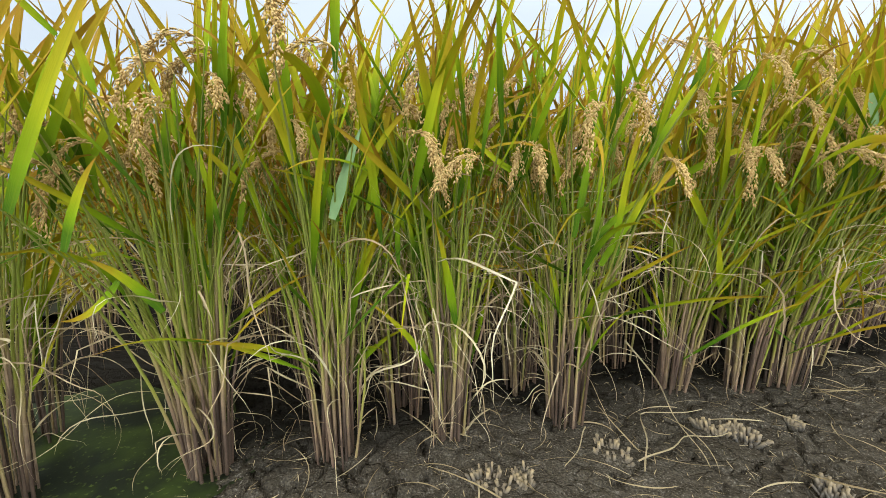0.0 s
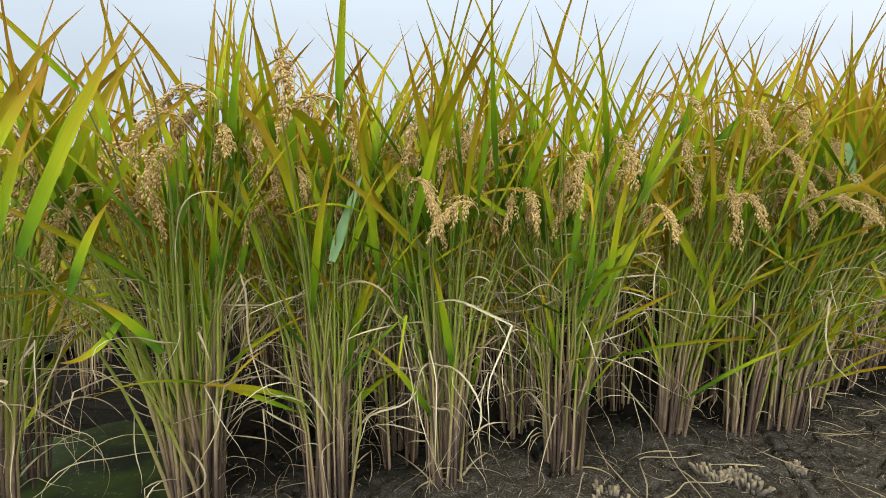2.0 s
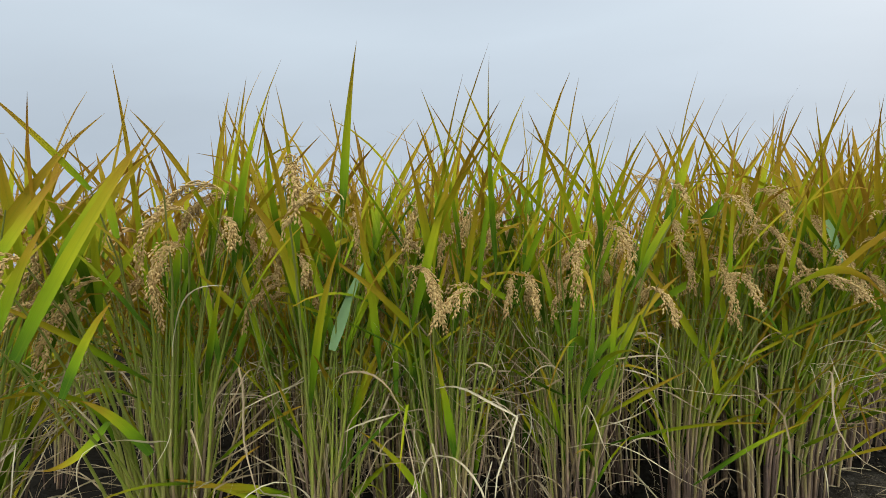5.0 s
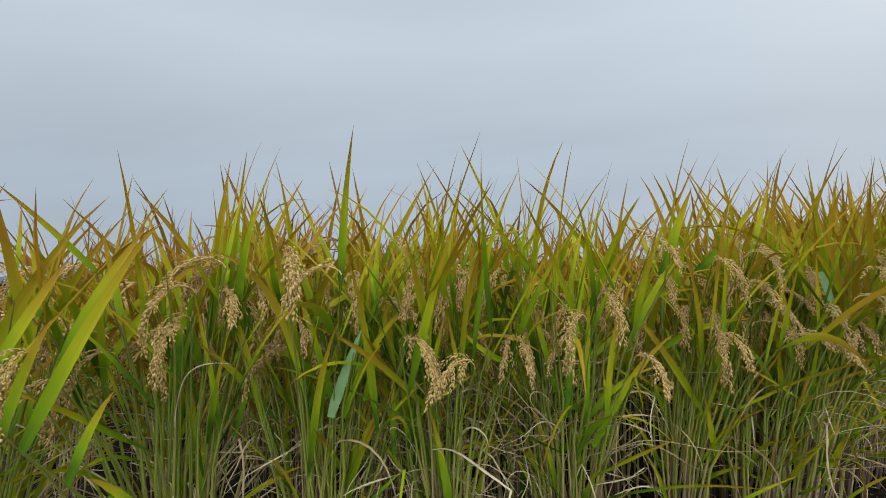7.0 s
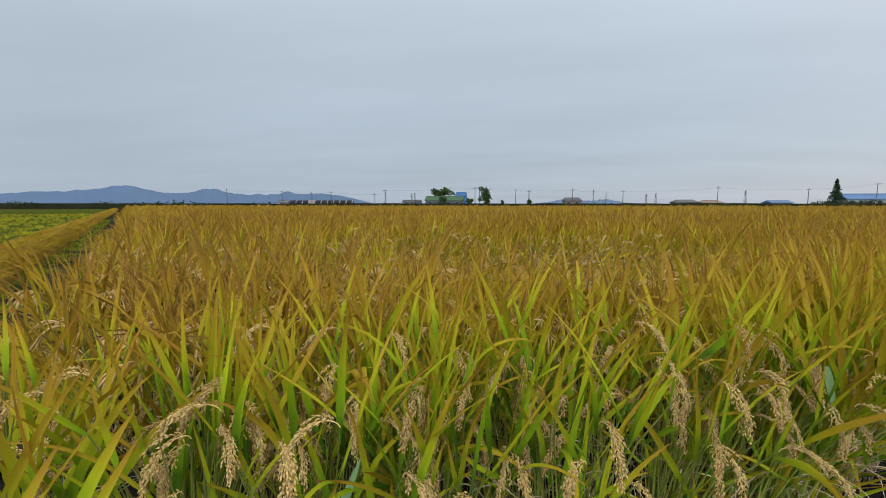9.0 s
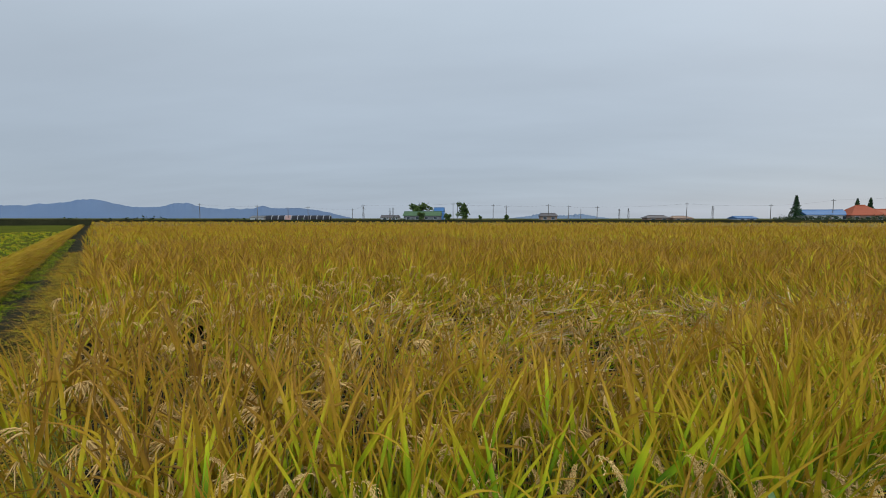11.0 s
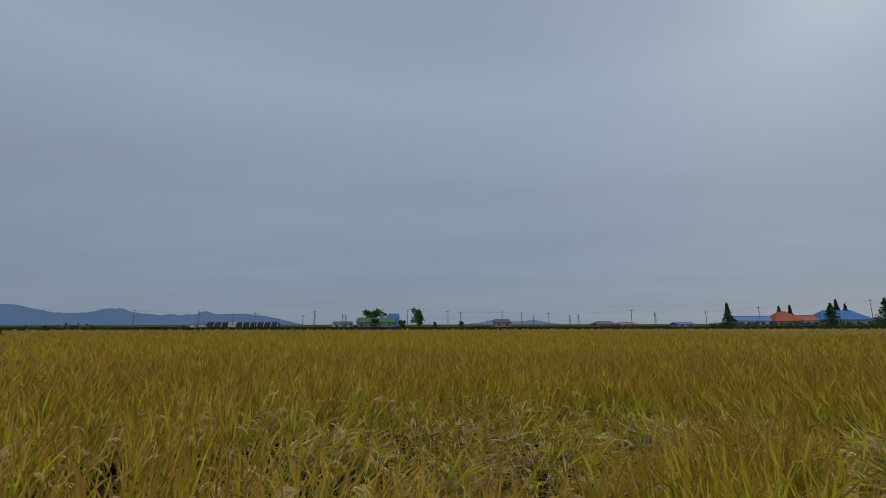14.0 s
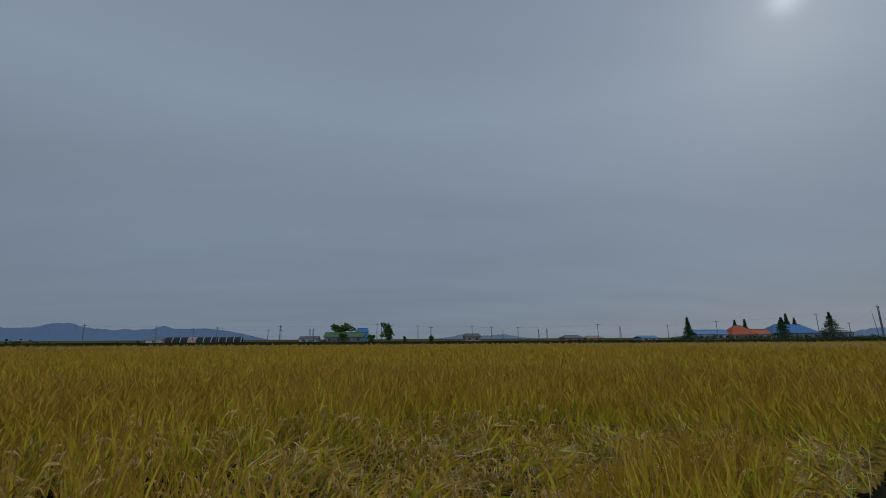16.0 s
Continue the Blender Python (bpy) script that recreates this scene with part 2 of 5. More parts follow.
def spine(root, az, tilt, bend, length, n, power=1.4, sway=0.0, wave=0.0):
    """Points and headings of a curve that starts tilt degrees off the upright and bends over by bend degrees."""
    s = np.linspace(0, 1, n + 1)
    p1, p2 = (R_(0, 6.28), R_(0, 6.28)) if wave else (0, 0)
    a = np.radians(tilt + bend * s**power + wave * np.sin(7 * s + p1) * s**0.5)
    z = np.radians(az + sway * s + 1.6 * wave * np.sin(6 * s + p2) * s)
    d = np.stack([np.sin(a) * np.cos(z), np.sin(a) * np.sin(z), np.cos(a)], 1)
    P = np.zeros((n + 1, 3))
    P[1:] = np.cumsum((d[1:] + d[:-1]) / 2, 0) * length / n
    return P + np.asarray(root), d, s


def blade(buf, root, az, tilt, bend, length, width, n=6, tone=0.5, dry=0.0, power=1.4, sway=0.0, twist=0.0, roll=0.0, fold=0.22, crease=None, flat=False, wave=0.0):
    """A leaf blade: a tapering strip, folded along its midrib."""
    P, d, s = spine(root, az, tilt, bend, length, n, power, sway, wave)
    if crease:
        # a blade that snaps and hangs from a kink
        at, az2, tilt2 = crease
        i = max(1, int(at * n))
        P2, d2, _ = spine(P[i], az2, tilt2, 25, length * (1 - i / n), n - i, 1.4, 0, wave)
        P[i:], d[i:] = P2, d2
    side = np.stack([-np.sin(np.radians(az + sway * s)), np.cos(np.radians(az + sway * s)), 0 * s], 1)
    nor = np.cross(side, d)
    w = np.radians(roll + twist * s)[:, None]
    lat, up = side * np.cos(w) + nor * np.sin(w), nor * np.cos(w) - side * np.sin(w)
    prof = np.minimum(1, ((s + 0.04) / 0.3)) ** 0.6 * np.clip(1 - s**2.2, 0.015, 1) * width / 2
    W = np.tile([[tone, dry]], ((n + 1) * (2 if flat else 3), 1))
    i = np.arange(n)
    if flat:
        V = np.stack([P - lat * prof[:, None], P + lat * prof[:, None]], 1).reshape(-1, 3)
        U = np.stack([np.stack([0 * s, s], 1), np.stack([0 * s + 1, s], 1)], 1).reshape(-1, 2)
        buf.add(V, np.stack([2 * i, 2 * i + 1, 2 * i + 3, 2 * i + 2], 1), None, U, W)
    else:
        e = up * (prof * 2 * fold)[:, None]
        V = np.stack([P - lat * prof[:, None] + e, P, P + lat * prof[:, None] + e], 1).reshape(-1, 3)
        U = np.stack([np.stack([0 * s + c, s], 1) for c in (0, 0.5, 1)], 1).reshape(-1, 2)
        Q = np.concatenate([np.stack([3 * i, 3 * i + 1, 3 * i + 4, 3 * i + 3], 1), np.stack([3 * i + 1, 3 * i + 2, 3 * i + 5, 3 * i + 4], 1)])
        buf.add(V, Q, None, U, W)
    return P


def tube(buf, P, radii, sides=5, tone=0.5, v0=0.0, v1=1.0):
    P, m = np.asarray(P, float), len(P)
    d = np.gradient(P, axis=0)
    d /= np.linalg.norm(d, axis=1)[:, None] + 1e-9
    ref = np.array([0.31, 0.95, 0.05]) if abs(d[:, 1]).mean() < 0.8 else np.array([1.0, 0.1, 0.05])
    a = np.cross(d, ref)
    a /= np.linalg.norm(a, axis=1)[:, None] + 1e-9
    b = np.cross(d, a)
    th = np.linspace(0, 2 * np.pi, sides, endpoint=False)
    r = np.broadcast_to(radii, (m,))[:, None, None]
    V = P[:, None] + r * (np.cos(th)[None, :, None] * a[:, None] + np.sin(th)[None, :, None] * b[:, None])
    U = np.stack(np.broadcast_arrays(np.linspace(0, 1, sides)[None, :], np.linspace(v0, v1, m)[:, None]), -1).reshape(-1, 2)
    i, j = np.meshgrid(np.arange(m - 1), np.arange(sides), indexing="ij")
    k = (j + 1) % sides
    Q = np.stack([i * sides + j, i * sides + k, (i + 1) * sides + k, (i + 1) * sides + j], -1).reshape(-1, 4)
    buf.add(V.reshape(-1, 3), Q, None, U, np.tile([[tone, 0]], (m * sides, 1)))


GT = np.array([[0, 1, 2], [0, 2, 3], [0, 3, 4], [0, 4, 1], [5, 2, 1], [5, 3, 2], [5, 4, 3], [5, 1, 4]])


def grain(buf, at, d, size, tone, fat=0.38):
    d = d / np.linalg.norm(d)
    a = np.cross(d, [0.3, 0.2, 0.93])
    a /= np.linalg.norm(a) + 1e-9
    b = np.cross(d, a)
    m = at + d * size * 0.45
    r = size * fat / 2
    buf.add([at, m + a * r, m + b * r * 0.8, m - a * r, m - b * r * 0.8, at + d * size], None, GT, np.zeros((6, 2)), np.tile([[tone, 0]], (6, 1)))


def panicle_arrays(droop, length=0.2, branches=10, size=0.0092, step=0.005, tone=0.5, far=False):
    """A drooping head of grain: an arched axis with side branches pressed along it, strung with grains."""
    buf = Buf()
    P, d, s = spine((0, 0, 0), 0, 8, droop, length, 14, 0.5, R_(-30, 30))
    tube(buf, P[::4] if far else P, np.linspace(0.0014, 0.0005, 4 if far else 15), 3 if far else 4, 0.9)
    for b in range(branches):
        f = 0.1 + 0.88 * b / (branches - 1)
        i = f * 14
        i0 = min(13, int(i))
        root = P[i0] + (P[i0 + 1] - P[i0]) * (i - i0)
        sidew = (1 if b % 2 else -1) * R_(0.02, 0.34)
        L = (0.072 - 0.036 * f) * R_(0.75, 1.25)
        m = max(3, int(L / step))
        v = d[i0] + np.array([R_(-0.15, 0.3), sidew, R_(-0.1, 0.1)])
        q = root.copy()
        for j in range(m):
            v = v / np.linalg.norm(v) + np.array([R_(-0.06, 0.06), R_(-0.06, 0.06), -0.2 if far else -0.11])
            v /= np.linalg.norm(v)
            q = q + v * step
            for k in range(1 if far else 2):
                off = np.array([R_(-1, 1), R_(-1, 1), R_(-0.6, 0.6)]) * 0.42
                grain(buf, q + off * 0.006, v + off, size * R_(0.8, 1.1), float(np.clip(tone + R_(-0.4, 0.35), 0, 1)), 0.42)
    return buf


PANICLES = []
for k_ in range(9):
    PANICLES.append(panicle_arrays((130, 150, 165, 140, 170, 155, 160, 145, 172)[k_], R_(0.115, 0.155), int(R_(10, 14)), tone=R_(0.4, 0.7)).mesh("panicle", GRAIN))


def bundle_arrays(droop):
    """A head of grain further off: the same arched axis with four spindles of packed grain."""
    buf = Buf()
    P, d, s = spine((0, 0, 0), 0, 8, droop, 0.14, 6, 0.5, R_(-30, 30))
    tube(buf, P, np.array([1.2, 1.6, 2.6, 3.4, 3.9, 3.4, 0.8]) * 1e-3, 3, R_(0.1, 0.45))
    for i in range(4):
        v = d[i + 1] + np.array([R_(-0.2, 0.3), (1 if i % 2 else -1) * R_(0.1, 0.4), -0.35])
        v /= np.linalg.norm(v)
        f = np.linspace(0, 1, 4)[:, None]
        Q = P[i + 1] + v * f * R_(0.05, 0.085) + np.array([0, 0, -0.022]) * f**2
        tube(buf, Q, np.array([1.2, 4.0, 3.6, 0.7]) * 1e-3, 3, R_(0.0, 0.6))
    return buf.arrays()


PANICLE_SMALL = [bundle_arrays(a_) for a_ in (110, 135, 150, 165)]


# ---- one rice plant ----


def rice_parts(seed, stems=26, leaves=58, dry=82, heads=9, height=0.81, lean=(0, 0), spreadr=0.18, yellow=0.5, detail=True, low=0.42, tall=1.27):
    """The parts of one hill of rice as a list of (name, Buf), and the heads as (variant, place, turn, droop)."""
    global rng
    rng = np.random.default_rng(seed)
    out, heads_out = [], []
    tops = []
    for i in range(stems):
        a, q = R_(0, 360), math.sqrt(R_(0, 1))
        base = np.array([math.cos(radians(a)), math.sin(radians(a)), 0]) * q * 0.052
        z = height * R_(0.78, 1.04)
        out_r = q * spreadr * R_(0.6, 1.2)
        az = a + R_(-25, 25)
        top = base + np.array([math.cos(radians(az)) * out_r + lean[0] * z, math.sin(radians(az)) * out_r + lean[1] * z, z])
        ctrl = base + np.array([0, 0, z * 0.6]) + (top - base) * np.array([0.16, 0.16, 0])
        s = np.linspace(0, 1, 6)[:, None]
        P = (1 - s) ** 2 * base + 2 * s * (1 - s) * ctrl + s**2 * top
        b = Buf()
        P[1:5, :2] += rng.normal(0, 0.005, (4, 2))
        P[0, 2] -= 0.02
        tube(b, P, np.array([3.7, 3.5, 3.2, 2.7, 2.0, 1.2]) * 1e-3 * R_(0.65, 1.2), 5 if detail else 3, R_(0, 1), 0, z / 0.86)
        out.append(("stem", b))
        tops.append((P, az, z, q))
    for i in range(leaves):
        P, az, z, q = tops[int(R_(0, stems - 0.01))]
        f = R_(low, 1.0) if i % 5 < 3 else R_(0.8, 1.0)
        k = f * 5
        k0 = min(4, int(k))
        root = P[k0] + (P[k0 + 1] - P[k0]) * (k - k0)
        L = R_(0.26, 0.46) * (0.85 if f < 0.6 else 1.0)
        L = min(L, (1.13 - root[2]) * 1.08)
        b = Buf()
        droopy = R_(0, 1) < (0.16 if detail else 0.28)
        crease = (R_(0.5, 0.75), az + R_(-60, 60), R_(120, 170)) if R_(0, 1) < 0.05 else None
        tilt = R_(4, 42) * (0.6 + q)
        flag = f > 0.8 and not droopy
        if flag:
            tilt *= 0.65
            L = min(R_(0.28, 0.46), (tall - root[2]) * R_(0.85, 1.0))
        blade(b, root, az + R_(-100, 100), tilt, R_(60, 110) if droopy else R_(3, 32), L, R_(0.011, 0.0205), 8 if detail else 5,
              float(np.clip(R_(0.12, 0.72) + (yellow - 0.5) + (root[2] - 0.6) * 0.4, 0, 1.2)), 0, R_(1.3, 2.2), R_(-25, 25), R_(-120, 120), R_(-40, 40), crease=crease)
        out.append(("leaf", b))
    for i in range(dry):
        P, az, z, q = tops[int(R_(0, stems - 0.01))]
        f = R_(0.06, 0.62)
        k = f * 5
        k0 = min(4, int(k))
        root = P[k0] + (P[k0 + 1] - P[k0]) * (k - k0)
        b = Buf()
        L = min(R_(0.16, 0.44), root[2] * 1.15 + 0.06)
        crease = (R_(0.3, 0.6), az + R_(-120, 120), R_(110, 175)) if R_(0, 1) < 0.35 else None
        blade(b, root, az + R_(-70, 70), R_(15, 70), R_(40, 150), L * 1.15, R_(0.0016, 0.0052), 14 if detail else 6, R_(0.1, 1), 1, R_(0.7, 1.6), R_(-80, 80), R_(-400, 400), R_(0, 90), fold=0.35, crease=crease, wave=R_(14, 50))
        V = b.V[0]
        V[:, 2] = np.maximum(V[:, 2], 0.004)
        out.append(("dry_leaf", b))
    for i in range(heads):
        P, az, z, q = tops[(i * 5 + seed) % stems]
        heads_out.append((int(R_(0, 8.99)), P[5], 270 + R_(-75, 75) if detail else az + R_(-50, 50)))
    return out, heads_out


MATERIAL = {"stem": STEM, "leaf": LEAF, "dry_leaf": DRY}


def part(name, mesh, parent, label="", m=None, kind=""):
    ob = new(name, mesh)
    ob.parent = parent
    if m is not None:
        ob.matrix_basis = m
    return tagged(ob, label=label, kind=kind)


def put_heads(thing, heads, lean=0):
    for v, at, az in heads:
        part("panicle", PANICLES[v], thing, "drooping golden head of ripe grain", Matrix.Translation(at) @ pose(0, 0, 0, 0, 0, az))


def single_plant(x, y, seed, label, group, **kw):
    """A plant of the front row: every stem, leaf and head an object of its own."""
    thing = tagged(new("rice_plant"), label, "rice plant", group)
    thing.matrix_basis = pose(x, y, 0)
    parts, heads = rice_parts(seed, **kw)
    for name, b in parts:
        part(name, b.mesh(name, MATERIAL[name]), thing)
    put_heads(thing, heads)
    return thing


def stand_arrays(seed, **kw):
    """One whole plant as joined arrays for a dense stand."""
    parts, heads = rice_parts(seed, detail=False, **kw)
    sets = {}
    for name in ("stem", "leaf", "dry_leaf"):
        b = Buf()
        for nm, p in parts:
            if nm == name:
                b.add(*p.arrays())
        sets[name] = b.arrays()
    b = Buf()
    for v, at, az in heads:
        spread(b, PANICLE_SMALL[v % 4], [(np.array(pose(0, 0, 0, 0, 0, az).to_3x3()), np.array(at), 0.1)])
    sets["panicle"] = b.arrays()
    return sets

# ---- plan of the field ----
LEVEE = np.array([-0.7096, 0.7046])       # the way in which the levee and the rows run
ACROSS = np.array([0.7046, 0.7096])
FRONT = [(-1.5, 0.45), (-0.72, 0.78), (-0.38, 0.91), (0.15, 1.12), (0.45, 1.23), (1.13, 1.5), (1.55, 1.88), (1.95, 2.22), (8.0, 6.0), (60, 40)]


def front_y(x):
    return float(np.interp(x, [p[0] for p in FRONT], [p[1] for p in FRONT]))


def inside(x, y, margin=0.0):
    d, s = x * ACROSS[0] + y * ACROSS[1], x * LEVEE[0] + y * LEVEE[1]
    return d > 0.1 + 0.3 * margin and y > front_y(x) + margin


# ---- ground ----
def ground_height(X, Y):
    """Bumpy drying mud with a low wet corner."""
    Z = 0.004 * np.sin(X * 9 + 1.3 * np.sin(Y * 5)) * np.sin(Y * 8 + X * 3) + 0.002 * np.sin(X * 31 + 2 * np.sin(Y * 17)) * np.sin(Y * 27)
    near = np.exp(-((X - 0.3) ** 2 + (Y - 1) ** 2) / 6)
    wet = 1 / (1 + np.exp(np.clip((X + 0.36 + 0.10 * np.sin(Y * 7)) * 14, -60, 60)))
    low = wet * (np.hypot(X, Y) < 4)
    return Z * near - 0.035 * low


def graded(a, b, step, far):
    mid = list(np.arange(a, b, step))
    up, w = [], step
    while mid[-1] + sum(up[-1:]) * 0 < far:
        w *= 1.25
        mid.append(mid[-1] + w)
    w = step
    while mid[0] > -far:
        w *= 1.25
        mid.insert(0, mid[0] - w)
    return np.array(mid)


def cell_edges(X, Y, size, seed):
    """Distance to the nearest border between scattered cells: the cracks of drying mud."""
    r = np.random.default_rng(seed)
    cx, cy = np.meshgrid(np.arange(-14, 15), np.arange(-14, 15))
    C = np.stack([cx + r.uniform(0.1, 0.9, cx.shape), cy + r.uniform(0.1, 0.9, cx.shape)], -1).reshape(-1, 2) * size + (0.4, 1.0)
    best = np.full(X.shape, 9.0)
    nxt = best.copy()
    for c in C:
        dd = np.hypot(X - c[0], Y - c[1])
        nxt = np.where(dd < best, best, np.minimum(nxt, dd))
        best = np.minimum(best, dd)
    return (nxt - best) / 2


def mud_material():
    M = Mat("drying_mud")
    t = M.node("TexCoord")
    big, fine = M.noise(1.1, 4), M.noise(26, 6)
    grit = M.noise(210, 5)
    col = M.ramp(big, [(0.3, (0.036, 0.028, 0.018)), (0.55, (0.052, 0.041, 0.027)), (0.75, (0.070, 0.056, 0.037))])
    col = M.mix(M.ramp(fine, [(0.4, (0, 0, 0)), (0.65, (0.7, 0.7, 0.7))]), col, (0.082, 0.068, 0.048))
    col = M.mix(M.ramp(grit, [(0.40, (0.75, 0.75, 0.75)), (0.54, (0, 0, 0))]), col, (0.024, 0.020, 0.015))
    col = M.mix(M.ramp(grit, [(0.60, (0, 0, 0)), (0.70, (0.8, 0.8, 0.8))]), col, (0.17, 0.15, 0.12))
    # mud colour behind the edge darkened for wet and for shade under the plants
    wet_shade_pos = M.node("SeparateXYZ")
    M.link(t.outputs["Object"], wet_shade_pos.inputs[0])
    edge = M.math("SUBTRACT", M.math("SUBTRACT", wet_shade_pos.outputs[1], M.math("MULTIPLY", wet_shade_pos.outputs[0], 0.42)), 1.08)
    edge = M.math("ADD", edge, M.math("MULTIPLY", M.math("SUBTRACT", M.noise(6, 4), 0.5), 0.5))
    wet_shade = M.node("MapRange")
    wet_shade.inputs[1].default_value, wet_shade.inputs[2].default_value = -0.06, 0.14
    M.link(edge, wet_shade.inputs[0])
    col = M.mix(wet_shade.outputs[0], col, (0.014, 0.012, 0.009))
    # far land turns to stubble and grass
    pos = M.node("SeparateXYZ")
    M.link(t.outputs["Object"], pos.inputs[0])
    far = M.node("VectorMath")
    far.operation = "LENGTH"
    M.link(t.outputs["Object"], far.inputs[0])
    land = M.mix(M.noise(0.05, 5), (0.028, 0.034, 0.011), (0.055, 0.05, 0.018))
    f = M.node("MapRange")
    f.inputs[1].default_value, f.inputs[2].default_value = 5.0, 14.0
    M.link(far.outputs["Value"], f.inputs[0])
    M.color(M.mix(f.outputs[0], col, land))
    M.b.inputs["Roughness"].default_value = 0.9
    M.b.inputs["Specular IOR Level"].default_value = 0.0
    vor = M.node("TexVoronoi", Scale=38.0)
    M.link(t.outputs["Object"], vor.inputs[0])
    # hairline cracks between crumbs
    warp = M.node("VectorMath")
    warp.operation = "MULTIPLY_ADD"
    soft = M.node("TexNoise", Scale=24.0, Detail=4.0)
    M.link(t.outputs["Object"], soft.inputs[0])
    M.link(soft.outputs[1], warp.inputs[0])
    warp.inputs[1].default_value = (0.05, 0.05, 0.0)
    M.link(t.outputs["Object"], warp.inputs[2])
    hair = M.node("TexVoronoi", Scale=15.0)
    hair.feature = "DISTANCE_TO_EDGE"
    M.link(warp.outputs[0], hair.inputs[0])
    line = M.node("MapRange")
    line.inputs[2].default_value = 0.05
    M.link(hair.outputs["Distance"], line.inputs[0])
    height = M.math("ADD", M.math("ADD", fine, M.math("MULTIPLY", grit, 0.5)), M.math("MULTIPLY", vor.outputs[0], 0.35))
    M.bump(M.math("ADD", height, M.math("MULTIPLY", line.outputs[0], M.ramp(M.noise(4, 3), [(0.42, (0.05, 0.05, 0.05)), (0.62, (0.5, 0.5, 0.5))]))), 1.0, 0.011)
    return M.m


def lattice_noise(X, Y, size, seed):
    """Smooth random heights on a lattice of the given size, -1 to 1."""
    r = np.random.default_rng(seed).uniform(-1, 1, (257, 257))
    a, b = X / size, Y / size
    i, j = np.floor(a).astype(int), np.floor(b).astype(int)
    f, g = a - i, b - j
    f, g = f * f * (3 - 2 * f), g * g * (3 - 2 * g)
    i, j = i % 256, j % 256
    return (r[i, j] * (1 - f) + r[i + 1, j] * f) * (1 - g) + (r[i, j + 1] * (1 - f) + r[i + 1, j + 1] * f) * g


def build_ground():
    gx, gy = graded(-0.75, 1.7, 0.0065, 2600), graded(0.62, 1.75, 0.0065, 2600)
    X, Y = np.meshgrid(gx, gy)
    Z = ground_height(X, Y)
    near = (np.abs(X - 0.5) < 2.2) & (np.abs(Y - 1.4) < 1.6)
    wob = X + 0.06 * lattice_noise(X, Y, 0.11, 1) + 0.022 * lattice_noise(X, Y, 0.03, 2), Y + 0.06 * lattice_noise(X, Y, 0.11, 3) + 0.022 * lattice_noise(X, Y, 0.03, 4)
    e = cell_edges(*wob, 0.33, 3)
    e2 = cell_edges(*wob, 0.14, 5)
    lump = cell_edges(*wob, 0.05, 9)
    Z = Z + near * (0.006 * lattice_noise(X, Y, 0.055, 5) + 0.004 * lattice_noise(X, Y, 0.022, 6) + 0.0016 * lattice_noise(X, Y, 0.009, 7))
    Z = Z - near * (0.06 * np.exp(-(e / (0.0045 + 0.0025 * np.sin(X * 6))) ** 4) * (np.sin(X * 5 + Y * 3) > -0.6) + 0.022 * np.exp(-(e2 / 0.0042) ** 4) * (lattice_noise(X, Y, 0.2, 8) > -0.05)) + near * 0.002 * np.minimum(lump / 0.02, 1) * (np.sin(X * 13) * np.sin(Y * 11) * 0.5 + 0.5)
    V = np.stack([X, Y, Z], -1).reshape(-1, 3)
    h, w = X.shape
    i, j = np.meshgrid(np.arange(h - 1), np.arange(w - 1), indexing="ij")
    Q = np.stack([i * w + j, i * w + j + 1, (i + 1) * w + j + 1, (i + 1) * w + j], -1).reshape(-1, 4)
    b = Buf().add(V, Q)
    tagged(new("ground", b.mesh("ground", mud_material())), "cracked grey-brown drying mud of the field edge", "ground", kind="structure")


build_ground()


# ---- front row ----
EDGE = [(-0.74, 0.79, 0.68), (-0.38, 0.93, 0.5), (-0.10, 1.02, 0.5), (0.01, 1.21, 0.5), (0.15, 1.14, 0.5), (0.33, 1.43, 0.46), (0.45, 1.24, 0.52),
        (0.78, 1.46, 0.46), (1.0, 1.51, 0.44), (1.14, 1.54, 0.44), (1.52, 1.89, 0.46), (1.33, 1.75, 0.46), (1.93, 2.26, 0.46), (-0.92, 0.98, 0.66),
        (1.23, 1.70, 0.42), (1.42, 1.85, 0.42), (1.66, 2.03, 0.42), (1.79, 2.17, 0.42), (1.28, 1.95, 0.42), (1.55, 2.16, 0.42)]
edge_plants = []
for i_, (x_, y_, yel_) in enumerate(EDGE):
    right_ = max(0, x_ - 0.5)
    edge_plants.append(single_plant(x_, y_, 100 + i_, "ripening rice plant with brown stems and golden drooping heads", "rice plants at the field edge",
                 yellow=yel_ + (0.16 if x_ > 0.7 else -0.05), height=0.84, tall=1.1 if x_ < -0.6 else 1.17 if x_ < 0.2 else 1.22, leaves=74 if x_ < -0.6 else 100 if x_ > 0.7 else 72, low=0.14 if x_ > 0.7 else 0.2, heads=11, dry=24 if x_ > 0.7 else 76, stems=29, lean=(0.2, -0.14) if x_ < -0.6 else (0.02 + 0.22 * right_, -0.07 - 0.05 * right_)))


def host_of(p):
    return min(edge_plants, key=lambda o: math.hypot(o.location.x - p[0], o.location.y - p[1]))


